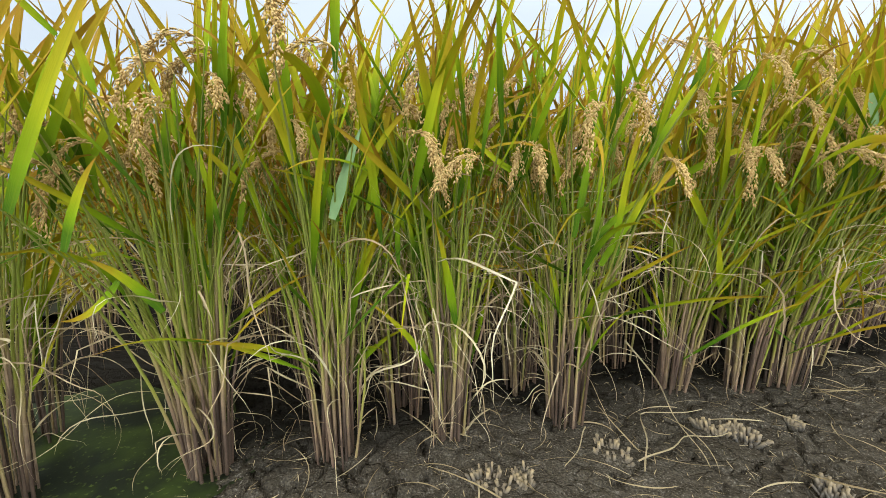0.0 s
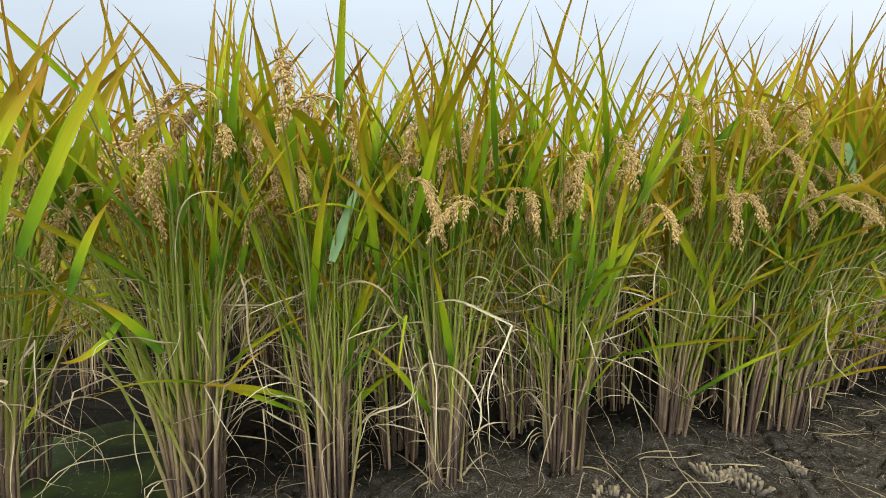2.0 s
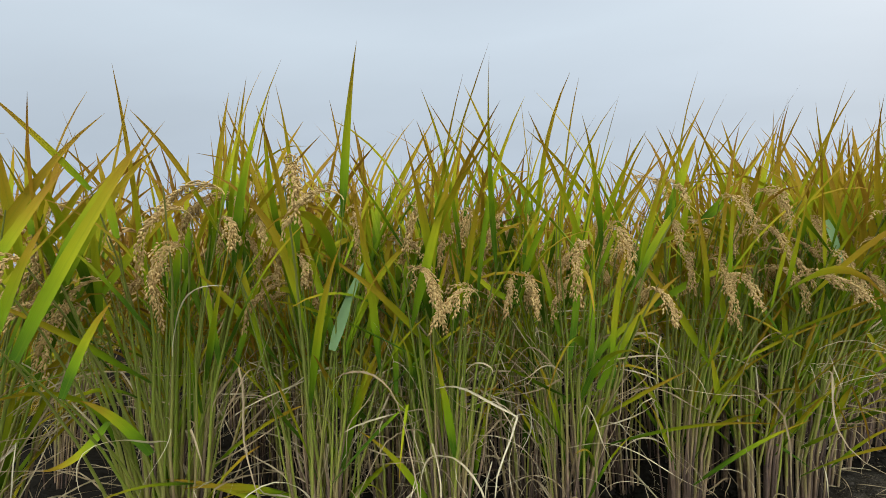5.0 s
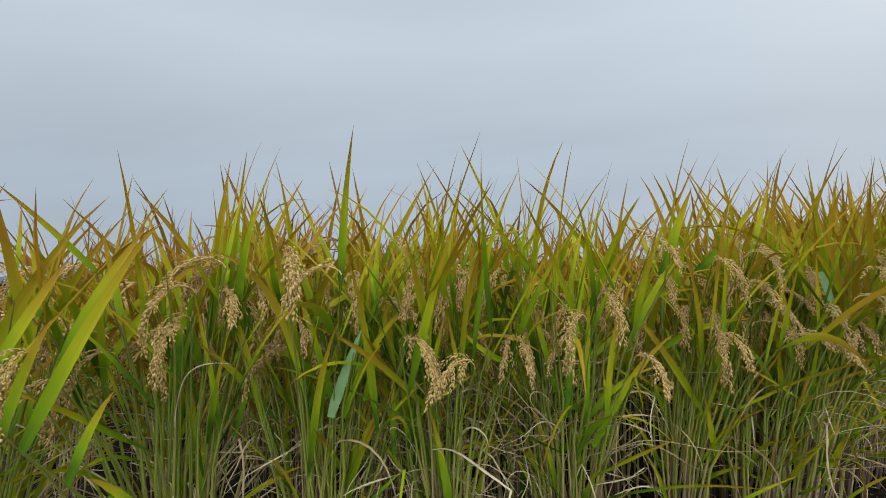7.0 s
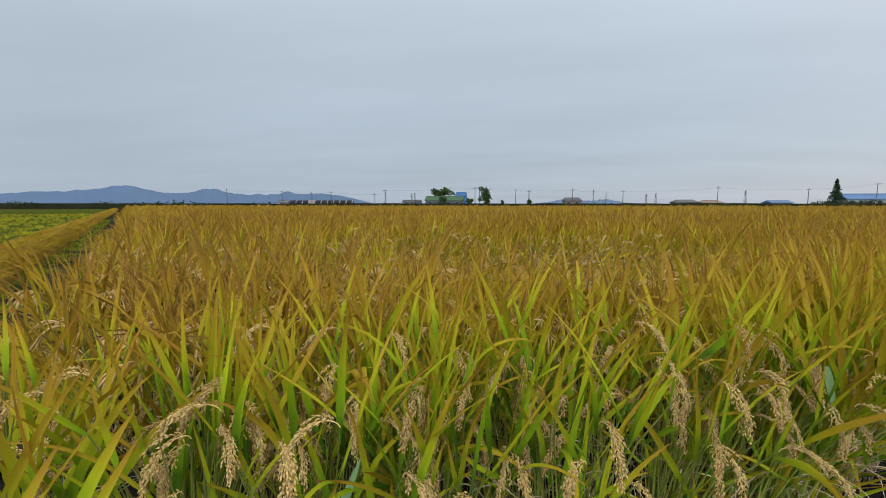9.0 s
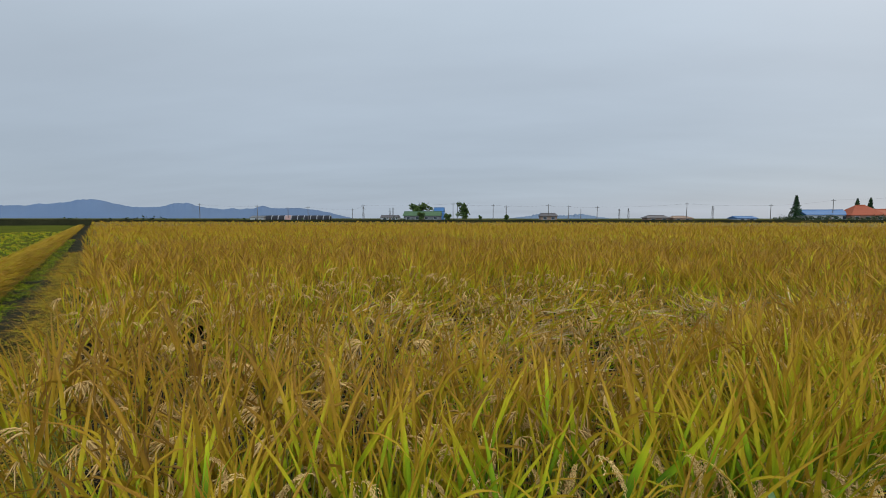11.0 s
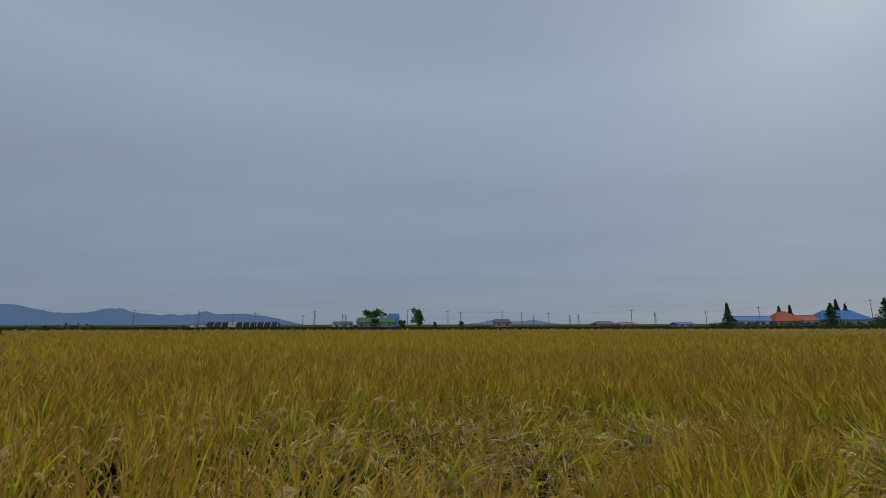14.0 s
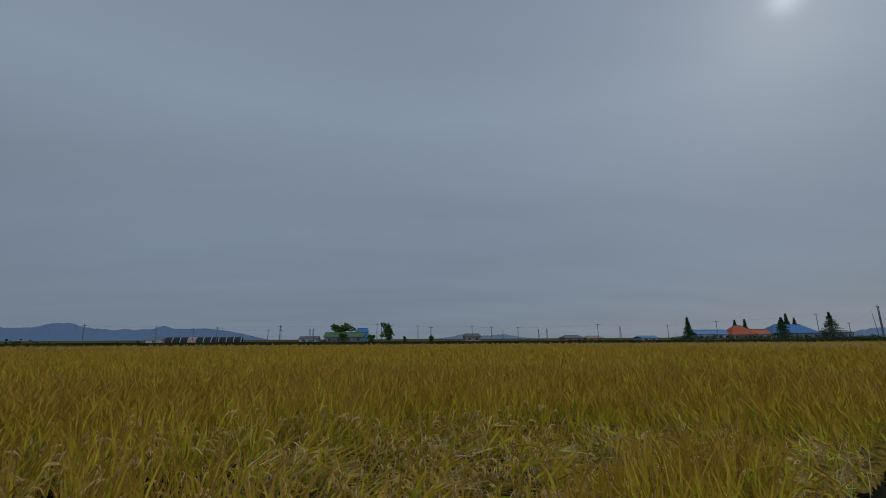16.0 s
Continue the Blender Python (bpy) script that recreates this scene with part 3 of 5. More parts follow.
def carry(host, p, seed):
    """The stem that carries a leaf or head at p, up from the host's foot."""
    r = np.random.default_rng(seed)
    q = np.array(p) - np.array(host.location)
    a = r.uniform(0, 6.28)
    foot = np.array([math.cos(a) * 0.035, math.sin(a) * 0.035, -0.01])
    ctrl = np.array([foot[0] * 0.7 + q[0] * 0.3, foot[1] * 0.7 + q[1] * 0.3, q[2] * 0.62])
    s = np.linspace(0, 1, 7)[:, None]
    b = Buf()
    tube(b, (1 - s) ** 2 * foot + 2 * s * (1 - s) * ctrl + s**2 * q, np.array([3.8, 3.7, 3.3, 2.8, 2.2, 1.7, 1.3]) * 1e-3, 5, r.uniform(0.2, 0.8), 0, q[2] / 0.86)
    part("stem", b.mesh("stem", STEM), host)


def hero_leaf(root, tip, width, bulge, tone):
    """A long blade of an edge plant from root to tip, arched by bulge."""
    host = host_of(root)
    carry(host, root, int(abs(root[0] * 1000)))
    p, q = np.array(root) - np.array(host.location), np.array(tip) - np.array(host.location)
    L, n = np.linalg.norm(q - p), 10
    s = np.linspace(0, 1, n + 1)
    P = p + (q - p) * s[:, None]
    P[:, 2] += bulge * L * 4 * s * (1 - s)
    d = np.gradient(P, axis=0)
    d /= np.linalg.norm(d, axis=1)[:, None]
    lat = np.cross(d, np.array([0.25, -0.95, 0.2]))
    lat /= np.linalg.norm(lat, axis=1)[:, None]
    nor = np.cross(lat, d)
    prof = np.minimum(1, (s + 0.12) / 0.3) ** 0.5 * np.clip(1 - s**2.4, 0.02, 1) * width / 2
    e = nor * (prof * 0.35)[:, None]
    V = np.stack([P - lat * prof[:, None] + e, P, P + lat * prof[:, None] + e], 1).reshape(-1, 3)
    U = np.stack([np.stack([0 * s + c, s], 1) for c in (0, 0.5, 1)], 1).reshape(-1, 2)
    i = np.arange(n)
    Q = np.concatenate([np.stack([3 * i, 3 * i + 1, 3 * i + 4, 3 * i + 3], 1), np.stack([3 * i + 1, 3 * i + 2, 3 * i + 5, 3 * i + 4], 1)])
    part("leaf", Buf().add(V, Q, None, U, np.tile([[tone, 0]], (len(V), 1))).mesh("leaf", LEAF if tone > 0 else PALE), host, "" if tone > 0 else "pale blue-green leaf")


def hero_head(at, az, v, size=0.9):
    host = host_of(at)
    carry(host, at, int(abs(at[0] * 999)))
    part("panicle", PANICLES[v], host, "drooping golden head of ripe grain", Matrix.Translation(Vector(at) - host.location) @ pose(0, 0, 0, 0, 0, az) @ Matrix.Scale(size, 4))


hero_leaf((-0.567, 0.763, 0.647), (-0.492, 0.795, 0.988), 0.0221, 0.05, 0.62)
hero_leaf((-0.506, 0.774, 0.646), (-0.29, 0.783, 0.957), 0.0206, 0.1, 0.42)
hero_leaf((-0.434, 0.815, 0.694), (-0.23, 0.847, 0.909), 0.0182, 0.08, 0.66)
hero_leaf((-0.338, 0.868, 0.668), (-0.301, 0.862, 0.834), 0.0192, 0.04, 0.2)
hero_leaf((-0.305, 0.789, 0.421), (-0.384, 0.732, 0.526), 0.0188, 0.1, 0.3)
hero_leaf((-0.368, 0.768, 0.48), (-0.406, 0.692, 0.432), 0.0148, -0.2, 0.45)
hero_leaf((-0.027, 0.906, 0.576), (0.034, 0.926, 0.749), 0.0213, 0.03, 0.0)
hero_leaf((-0.041, 0.963, 0.565), (-0.123, 0.937, 0.851), 0.0153, 0.06, 0.28)
hero_leaf((-0.025, 0.964, 0.556), (0.164, 0.976, 0.79), 0.0133, 0.22, 0.5)
hero_leaf((0.018, 0.977, 0.587), (0.089, 1.02, 0.879), 0.0136, 0.03, 0.6)
hero_leaf((-0.019, 1.026, 0.67), (-0.01, 1.05, 0.915), 0.0120, 0.02, 0.62)
hero_leaf((0.157, 0.987, 0.628), (0.197, 0.979, 0.774), 0.0101, 0.05, 0.5)
hero_leaf((0.223, 0.999, 0.626), (0.197, 0.979, 0.777), 0.0111, -0.05, 0.55)
hero_leaf((0.334, 1.042, 0.65), (0.2, 0.978, 0.765), 0.0133, -0.1, 0.38)
hero_leaf((0.444, 1.13, 0.513), (0.55, 1.209, 1.036), 0.0172, 0.06, 0.36)
hero_leaf((0.488, 1.131, 0.475), (0.52, 1.17, 0.843), 0.0149, 0.04, 0.3)
hero_leaf((0.503, 1.129, 0.45), (0.703, 1.156, 0.703), 0.0193, 0.1, 0.52)
hero_leaf((0.475, 1.131, 0.488), (0.662, 1.156, 0.625), 0.0149, 0.12, 0.3)
hero_leaf((0.71, 1.278, 0.804), (0.808, 1.288, 1.057), 0.0287, 0.05, 0.3)
hero_leaf((0.833, 1.357, 0.838), (1.028, 1.378, 1.062), 0.0252, -0.06, 0.34)
hero_leaf((1.134, 1.356, 0.83), (1.156, 1.336, 0.699), 0.0258, 0.0, 0.0)
hero_leaf((0.593, 1.224, 0.726), (0.803, 1.231, 0.793), 0.0130, 0.12, 0.22)
hero_leaf((0.684, 1.293, 0.619), (0.954, 1.305, 0.715), 0.0176, 0.1, 0.4)
hero_leaf((-0.085, 0.968, 0.636), (-0.196, 0.914, 0.671), 0.0124, 0.3, 0.4)
hero_leaf((-0.243, 0.883, 0.543), (-0.307, 0.881, 0.827), 0.0118, 0.05, 0.3)
hero_leaf((-0.242, 0.922, 0.526), (-0.166, 0.942, 0.8), 0.0124, 0.05, 0.3)
hero_leaf((0.071, 1.006, 0.467), (0.073, 0.999, 0.656), 0.0119, 0.12, 0.4)
hero_leaf((0.428, 1.166, 0.561), (0.358, 1.175, 0.852), 0.0142, 0.05, 0.4)
hero_head((0.017, 0.98, 0.841), 270, 4)
hero_head((-0.304, 0.871, 0.77), 270, 2)
hero_head((-0.528, 0.798, 0.807), 300, 4)
hero_head((0.231, 1.1, 0.843), 270, 6)
hero_head((0.708, 1.259, 0.814), 270, 5)
hero_head((0.904, 1.352, 0.918), 280, 2)
hero_head((0.958, 1.358, 0.897), 290, 4)
hero_head((-0.243, 1.087, 0.942), 200, 1)
hero_head((-0.419, 0.82, 0.709), 250, 2)
hero_head((-0.143, 0.957, 0.746), 330, 3)
hero_head((0.327, 1.178, 0.842), 240, 5)
hero_head((0.809, 1.281, 0.724), 280, 6)
hero_head((1.1, 1.41, 0.821), 270, 4)
hero_head((0.642, 1.29, 0.937), 300, 1)
hero_head((0.032, 1.131, 0.926), 320, 2)
hero_head((0.783, 1.279, 0.737), 230, 8)
hero_head((-0.093, 1.142, 0.93), 230, 3)
hero_head((-0.564, 0.916, 0.868), 200, 0)
hero_head((0.121, 1.126, 0.806), 290, 7)
hero_head((1.027, 1.373, 0.738), 260, 2)
hero_leaf((-0.363, 0.622, 0.613), (-0.182, 0.65, 0.935), 0.0225, 0.04, 0.45)
hero_leaf((-0.414, 0.627, 0.738), (-0.343, 0.668, 0.895), 0.0189, 0.03, 0.66)
hero_leaf((-0.345, 0.658, 0.732), (-0.243, 0.701, 0.939), 0.0211, 0.05, 0.5)
hero_leaf((-0.366, 0.727, 0.87), (-0.46, 0.643, 1.011), 0.0110, 0.02, 0.6)
hero_leaf((-0.39, 0.616, 0.638), (-0.313, 0.618, 0.804), 0.0177, 0.08, 0.5)
hero_leaf((-0.322, 0.652, 0.554), (-0.266, 0.672, 0.688), 0.0155, 0.1, 0.4)
hero_leaf((-0.442, 0.7, 0.797), (-0.467, 0.706, 0.969), 0.0140, 0.03, 0.62)
hero_leaf((-0.344, 0.756, 0.791), (-0.392, 0.759, 0.942), 0.0138, 0.03, 0.55)
hero_head((-0.363, 0.634, 0.741), 290, 4)
hero_head((-0.223, 0.756, 0.761), 280, 2)
hero_head((0.779, 1.135, 0.854), 280, 4)
hero_head((0.865, 1.168, 0.871), 300, 2)
hero_head((0.652, 1.144, 0.897), 280, 1)

# ---- plants behind the edge ----
spots = []
rng = np.random.default_rng(5)
for r_ in range(-2, 40):
    for c_ in range(-30, 60):
        p_ = ACROSS * (0.12 + 0.30 * r_) + LEVEE * (-1.2 + 0.17 * c_) + rng.normal(0, 0.025, 2)
        if inside(p_[0], p_[1], 0.06) and all(math.hypot(p_[0] - e_[0], p_[1] - e_[1]) > 0.13 for e_ in EDGE):
            spots.append(p_)


def depth_in(p):
    return min(p[1] - front_y(p[0]), 9)


second = [p_ for p_ in spots if depth_in(p_) < 0.36 and -1.3 < p_[0] < 2.3]
deep = [p_ for p_ in spots if not (depth_in(p_) < 0.36 and -1.3 < p_[0] < 2.3) and depth_in(p_) < 0.85 and -2.6 < p_[0] < 3.4]
rng = np.random.default_rng(6)
kinds = [single_plant(0, 0, 200 + i_, "ripening rice plant standing behind the field edge", "rice plants behind the field edge", stems=22, leaves=44, dry=16, heads=9, low=0.42, tall=1.25, height=0.86, yellow=0.68, detail=False) for i_ in range(6)]
for i_, p_ in enumerate(second):
    m_ = pose(p_[0], p_[1], 0, R_(-4, 4), R_(-4, 4), R_(0, 360))
    if i_ < 6:
        kinds[i_].matrix_basis = m_
    else:
        copy_thing(kinds[i_ % 6], m_)


def stand(name, label, places, sets):
    thing = tagged(new(name), label, "rice field", kind="stuff")
    for key, nm, mat in (("stem", "stems", STEM), ("leaf", "leaves", LEAF), ("dry_leaf", "dry_leaves", DRY), ("panicle", "panicles", GRAIN)):
        b = Buf()
        for i, st in enumerate(sets):
            if places[i::len(sets)]:
                spread(b, st[key], places[i::len(sets)])
        part(nm, b.mesh(nm, mat), thing, kind="stuff")


def upright(p):
    return np.array((Matrix.Rotation(radians(R_(-6, 6)), 3, "X") @ Matrix.Rotation(R_(0, 6.28), 3, "Z"))) * R_(0.93, 1.05), np.array([p[0], p[1], 0]), R_(-0.1, 0.15)


stand("rice_stand", "dense stand of ripening rice behind the edge plants", [upright(p_) for p_ in deep],
      [stand_arrays(250 + i_, stems=14, leaves=46, dry=4, heads=9, low=0.42, yellow=0.98) for i_ in range(5)])

# ---- the field beyond, in three grades of detail ----
def field_clump(seed, leaves, heads, segs, wide, low=0.35, age=0.0):
    """One standing plant of the field as leaves and heads."""
    global rng
    rng = np.random.default_rng(seed)
    lv, hd = Buf(), Buf()
    for i in range(leaves):
        a = R_(0, 360)
        z = R_(low, 0.8)
        root = (math.cos(radians(a)) * 0.14 * z, math.sin(radians(a)) * 0.14 * z, z)
        L = min(R_(0.24, 0.42), 1.12 - z)
        blade(lv, root, a + R_(-70, 70), R_(5, 28), R_(5, 60), L, R_(0.009, 0.014) * wide, segs, float(np.clip(R_(0.3, 0.9) + (z - 0.6) * 0.5 + age, 0, 1.3)), 0, 1.6, R_(-20, 20), R_(-90, 90), R_(-40, 40), flat=True)
    for i in range(heads):
        a = R_(0, 360)
        m = np.array(pose(0, 0, 0, 0, 0, a).to_3x3())
        spread(hd, PANICLE_SMALL[i % 4], [(m * R_(0.9, 1.1), np.array([math.cos(radians(a)) * 0.1, math.sin(radians(a)) * 0.1, R_(0.66, 0.86)]), R_(-0.2, 0.2))])
    return lv.arrays(), hd.arrays() if heads else None, None


def fallen_clump(seed, leaves, heads):
    """A plant laid down by wind: stems and blades lying over one another towards +x, heads on top."""
    global rng
    rng = np.random.default_rng(seed)
    lv, dv, hd = Buf(), Buf(), Buf()
    for i in range(leaves):
        z = R_(0.2, 0.56)
        root = (R_(-0.22, 0.16), R_(-0.14, 0.14), z)
        a = R_(-65, 65) if i % 5 else R_(0, 360)
        tilt = R_(48, 88) if i % 6 else R_(8, 40)
        old = R_(0, 1) < 0.24
        L = R_(0.24, 0.44)
        blade(dv if old else lv, root, a, tilt, R_(-12, 38), L, R_(0.014, 0.024) * (0.65 if old else 1), 4, R_(0.05, 0.55) if old else float(np.clip(R_(0.35, 1.15) + (z - 0.4) * 1.2, 0, 1.25)), 0, 1.4, R_(-25, 25), R_(-110, 110), R_(-60, 60), flat=True)
    for i in range(heads):
        m = np.array(pose(0, 0, 0, R_(-25, 25), R_(25, 75), R_(-80, 80)).to_3x3())
        spread(hd, PANICLE_SMALL[i % 4], [(m * R_(0.9, 1.15), np.array([R_(-0.15, 0.2), R_(-0.15, 0.15), R_(0.42, 0.62)]), R_(-0.05, 0.4))])
    return lv.arrays(), hd.arrays(), dv.arrays()


def lodged(x, y):
    """How far the plants are laid down at a place, 0 to 1."""
    n = 0.5 + 0.5 * math.sin(x * 1.1 + 0.7 * math.sin(y * 0.9)) * math.sin(y * 0.8 + 1.0)
    mid = 4.0 + 0.42 * max(0, x - 1.5)
    patch = math.exp(-(((x - 1.5) * (1.0 if x < 1.5 else 0.4) / 2.4) ** 2 + ((y - mid) / 2.0) ** 2))
    return min(1, patch * 0.95 + 0.36 * n)


def fallen_place(x, y):
    az = 0.4 + 1.5 * math.sin(x * 1.1 + y * 0.8) + R_(-0.7, 0.7)
    turn = Matrix.Rotation(az, 3, "Z") @ Matrix.Rotation(radians(R_(-10, 10)), 3, "Y")
    dip = -0.04 + 0.18 * math.sin(x * 4.3 + 1.3 * math.sin(y * 3.1)) * math.sin(y * 3.9 + x)
    return np.array(turn) * R_(0.9, 1.1), np.array([x, y, dip]), R_(-0.12, 0.12)


def field_place(x, y):
    k = lodged(x, y)
    turn = Matrix.Rotation(R_(0, 6.28), 3, "Z")
    az = 0.6 + 1.4 * math.sin(x * 0.9 + y * 0.7) + R_(-0.9, 0.9)
    tip = Matrix.Rotation(radians(30) * k * R_(0.4, 1.1) + radians(R_(-8, 8)), 3, Vector((-math.sin(az), math.cos(az), 0)))
    s = R_(0.8, 1.1)
    up = 0.04 * k
    return np.array(tip @ turn) * s, np.array([x, y, up]), R_(-0.12, 0.12)


def laid(name, label, places, sets):
    lv, hd, dv = Buf(), Buf(), Buf()
    for i, (L, H, D) in enumerate(sets):
        mine = places[i::len(sets)]
        if mine:
            spread(lv, L, mine)
            if H is not None:
                spread(hd, H, mine)
            if D is not None:
                spread(dv, D, mine)
    thing = tagged(new(name), label, "rice field", kind="stuff")
    part("leaves", lv.mesh("leaves", LEAF), thing, kind="stuff")
    if hd.n:
        part("panicles", hd.mesh("panicles", GRAIN), thing, kind="stuff")
    if dv.n:
        part("dry_leaves", dv.mesh("dry_leaves", DRY), thing, kind="stuff")


def grid(step_a, step_l, near, far, half=64.0):
    pts = []
    n = int(far / step_l) + 2
    for r in range(-int(4 / step_a), int(2 * far / step_a)):
        for c in range(-n, n):
            p = ACROSS * (0.05 + step_a * r) + LEVEE * (step_l * c) + rng.normal(0, step_l * 0.2, 2)
            d = math.hypot(p[0] - 0.4, p[1])
            if p[1] < 78 and near < d <= far and inside(p[0], p[1], 0.05) and abs(math.degrees(math.atan2(p[0] - 0.4, p[1])) - 3) < half:
                pts.append(p)
    return pts


taken = {(round(p_[0], 4), round(p_[1], 4)) for p_ in second + deep}
first = [p_ for p_ in spots if (round(p_[0], 4), round(p_[1], 4)) not in taken and math.hypot(p_[0] - 0.4, p_[1]) < 6.5 and abs(math.degrees(math.atan2(p_[0] - 0.4, p_[1])) - 3) < 64]
rng = np.random.default_rng(11)
fallen, ups = [], []
for p_ in first:
    # here and there a plant has failed and leaves a hole
    if math.sin(p_[0] * 6.1 + 1.7 * math.sin(p_[1] * 4.3)) * math.sin(p_[1] * 5.7 + p_[0]) > 0.62:
        continue
    (fallen if lodged(*p_) + rng.normal(0, 0.15) > 0.5 else ups).append(p_)
near_, mid_ = [p_ for p_ in ups if math.hypot(p_[0] - 0.4, p_[1]) < 3.4], [p_ for p_ in ups if math.hypot(p_[0] - 0.4, p_[1]) >= 3.4]
stand("rice_stand", "dense stand of golden ripening rice with drooping heads", [upright(p_) for p_ in near_],
      [stand_arrays(280 + i_, stems=10, leaves=30, dry=4, heads=9, low=0.4, yellow=1.1) for i_ in range(5)])
laid("rice_field", "dense golden rice field still standing", [field_place(*p_) for p_ in mid_], [field_clump(300 + i_, 22, 4, 4, 1.4, age=0.34) for i_ in range(5)])
laid("rice_field", "tangled golden rice laid flat by wind", [fallen_place(*p_) for p_ in fallen], [fallen_clump(310 + i_, 24, 8) for i_ in range(6)])
sets2 = [field_clump(320 + i_, 16, 0, 3, 1.9, low=0.42, age=0.34) for i_ in range(5)]
rng = np.random.default_rng(12)
laid("rice_field", "golden rice field stretching away from the edge", [field_place(*p_) for p_ in grid(0.3, 0.18, 6.5, 14)], sets2)
sets3 = [field_clump(340 + i_, 12, 0, 2, 3.0, low=0.55, age=0.34) for i_ in range(4)]
rng = np.random.default_rng(13)
laid("rice_field", "distant golden rice field under an overcast sky", [field_place(*p_) for p_ in grid(0.6, 0.36, 14, 45)], sets3)
sets4 = [field_clump(360 + i_, 8, 0, 2, 7.0, low=0.45, age=0.34) for i_ in range(3)]
rng = np.random.default_rng(14)
laid("rice_field", "far golden rice field reaching to the houses", [field_place(*p_) for p_ in grid(1.5, 1.0, 45, 120)], sets4)


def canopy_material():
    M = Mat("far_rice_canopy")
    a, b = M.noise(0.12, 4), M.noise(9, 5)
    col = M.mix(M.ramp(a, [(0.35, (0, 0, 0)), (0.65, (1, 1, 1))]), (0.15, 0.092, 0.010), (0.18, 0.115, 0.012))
    # dark noise patches stand in for the shaded depths between the leaves
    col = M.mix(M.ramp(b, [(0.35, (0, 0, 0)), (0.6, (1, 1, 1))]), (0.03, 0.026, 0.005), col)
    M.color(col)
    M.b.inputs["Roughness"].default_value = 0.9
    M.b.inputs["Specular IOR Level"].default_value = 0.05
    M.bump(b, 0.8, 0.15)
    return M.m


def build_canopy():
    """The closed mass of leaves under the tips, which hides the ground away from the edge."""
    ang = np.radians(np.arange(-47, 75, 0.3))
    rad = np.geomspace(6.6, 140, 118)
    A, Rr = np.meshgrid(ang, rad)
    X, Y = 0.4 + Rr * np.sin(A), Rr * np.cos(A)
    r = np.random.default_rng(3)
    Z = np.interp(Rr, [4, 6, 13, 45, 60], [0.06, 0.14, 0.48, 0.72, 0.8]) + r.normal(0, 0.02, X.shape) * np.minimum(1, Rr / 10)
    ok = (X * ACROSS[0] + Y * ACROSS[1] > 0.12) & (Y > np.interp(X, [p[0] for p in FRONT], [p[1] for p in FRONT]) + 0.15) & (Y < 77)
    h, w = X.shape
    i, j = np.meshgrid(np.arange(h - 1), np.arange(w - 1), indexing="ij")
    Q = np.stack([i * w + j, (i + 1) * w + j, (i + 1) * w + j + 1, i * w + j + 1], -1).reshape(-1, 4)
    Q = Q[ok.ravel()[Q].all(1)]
    tagged(new("rice_canopy", Buf().add(np.stack([X, Y, Z], -1).reshape(-1, 3), Q).mesh("rice_canopy", canopy_material())), "closed golden canopy of the wide rice field with painted shade gaps", "rice field", kind="stuff")


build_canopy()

# ---- levee, ditch and the neighbouring field ----
def along(d, s, z=0.0):
    """A place d metres to the field's side of the field border and s metres along the levee."""
    p = ACROSS * d + LEVEE * s
    return np.array([p[0], p[1], z])


def strip(name, label, category, material, profile, s0, s1, rough, seed, kind="structure"):
    """A long bank with one cross-section, roughened."""
    r = np.random.default_rng(seed)
    S = np.concatenate([np.arange(s0, 30, 0.4), np.geomspace(30, s1, 60)])
    V = []
    for s in S:
        for d, z in profile:
            V.append(along(d + r.normal(0, rough), s, z + r.normal(0, rough * 0.5) if z > 0.0 else z))
    w = len(profile)
    i, j = np.meshgrid(np.arange(len(S) - 1), np.arange(w - 1), indexing="ij")
    Q = np.stack([i * w + j, (i + 1) * w + j, (i + 1) * w + j + 1, i * w + j + 1], -1).reshape(-1, 4)
    return tagged(new(name, Buf().add(np.array(V), Q).mesh(name, material)), label, category, kind=kind)


def mottled(name, a, b, scale, fine=14.0, rough=0.9, bump=0.03):
    M = Mat(name)
    col = M.mix(M.ramp(M.noise(scale, 4), [(0.35, (0, 0, 0)), (0.65, (1, 1, 1))]), a, b)
    f = M.noise(fine, 5)
    col = M.mix(M.ramp(f, [(0.3, (0, 0, 0)), (0.7, (0.5, 0.5, 0.5))]), col, tuple(c * 0.55 for c in a))
    M.color(col)
    M.b.inputs["Roughness"].default_value = rough
    M.b.inputs["Specular IOR Level"].default_value = 0.0
    M.bump(f, 0.7, bump)
    return M.m


strip("levee", "low earth levee overgrown with dry yellow grass", "levee", mottled("levee_earth", (0.075, 0.055, 0.012), (0.12, 0.088, 0.018), 1.3),
      [(-1.08, -0.05), (-1.2, 0.12), (-1.38, 0.3), (-1.6, 0.36), (-1.82, 0.3), (-2.0, 0.1), (-2.15, -0.05)], -9.0, 117, 0.02, 4)
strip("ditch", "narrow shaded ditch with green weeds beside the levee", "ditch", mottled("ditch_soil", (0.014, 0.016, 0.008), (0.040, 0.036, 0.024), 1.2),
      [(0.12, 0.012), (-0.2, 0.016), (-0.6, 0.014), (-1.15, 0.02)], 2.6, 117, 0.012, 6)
strip("green_field", "bright green neighbouring field beyond the levee", "field", mottled("short_green_crop", (0.036, 0.046, 0.008), (0.060, 0.062, 0.010), 0.35, 7.0, bump=0.1),
      [(-2.08, 0.05), (-6, 0.13), (-14, 0.15), (-40, 0.15), (-110, 0.15)], 2.0, 115, 0.02, 8)


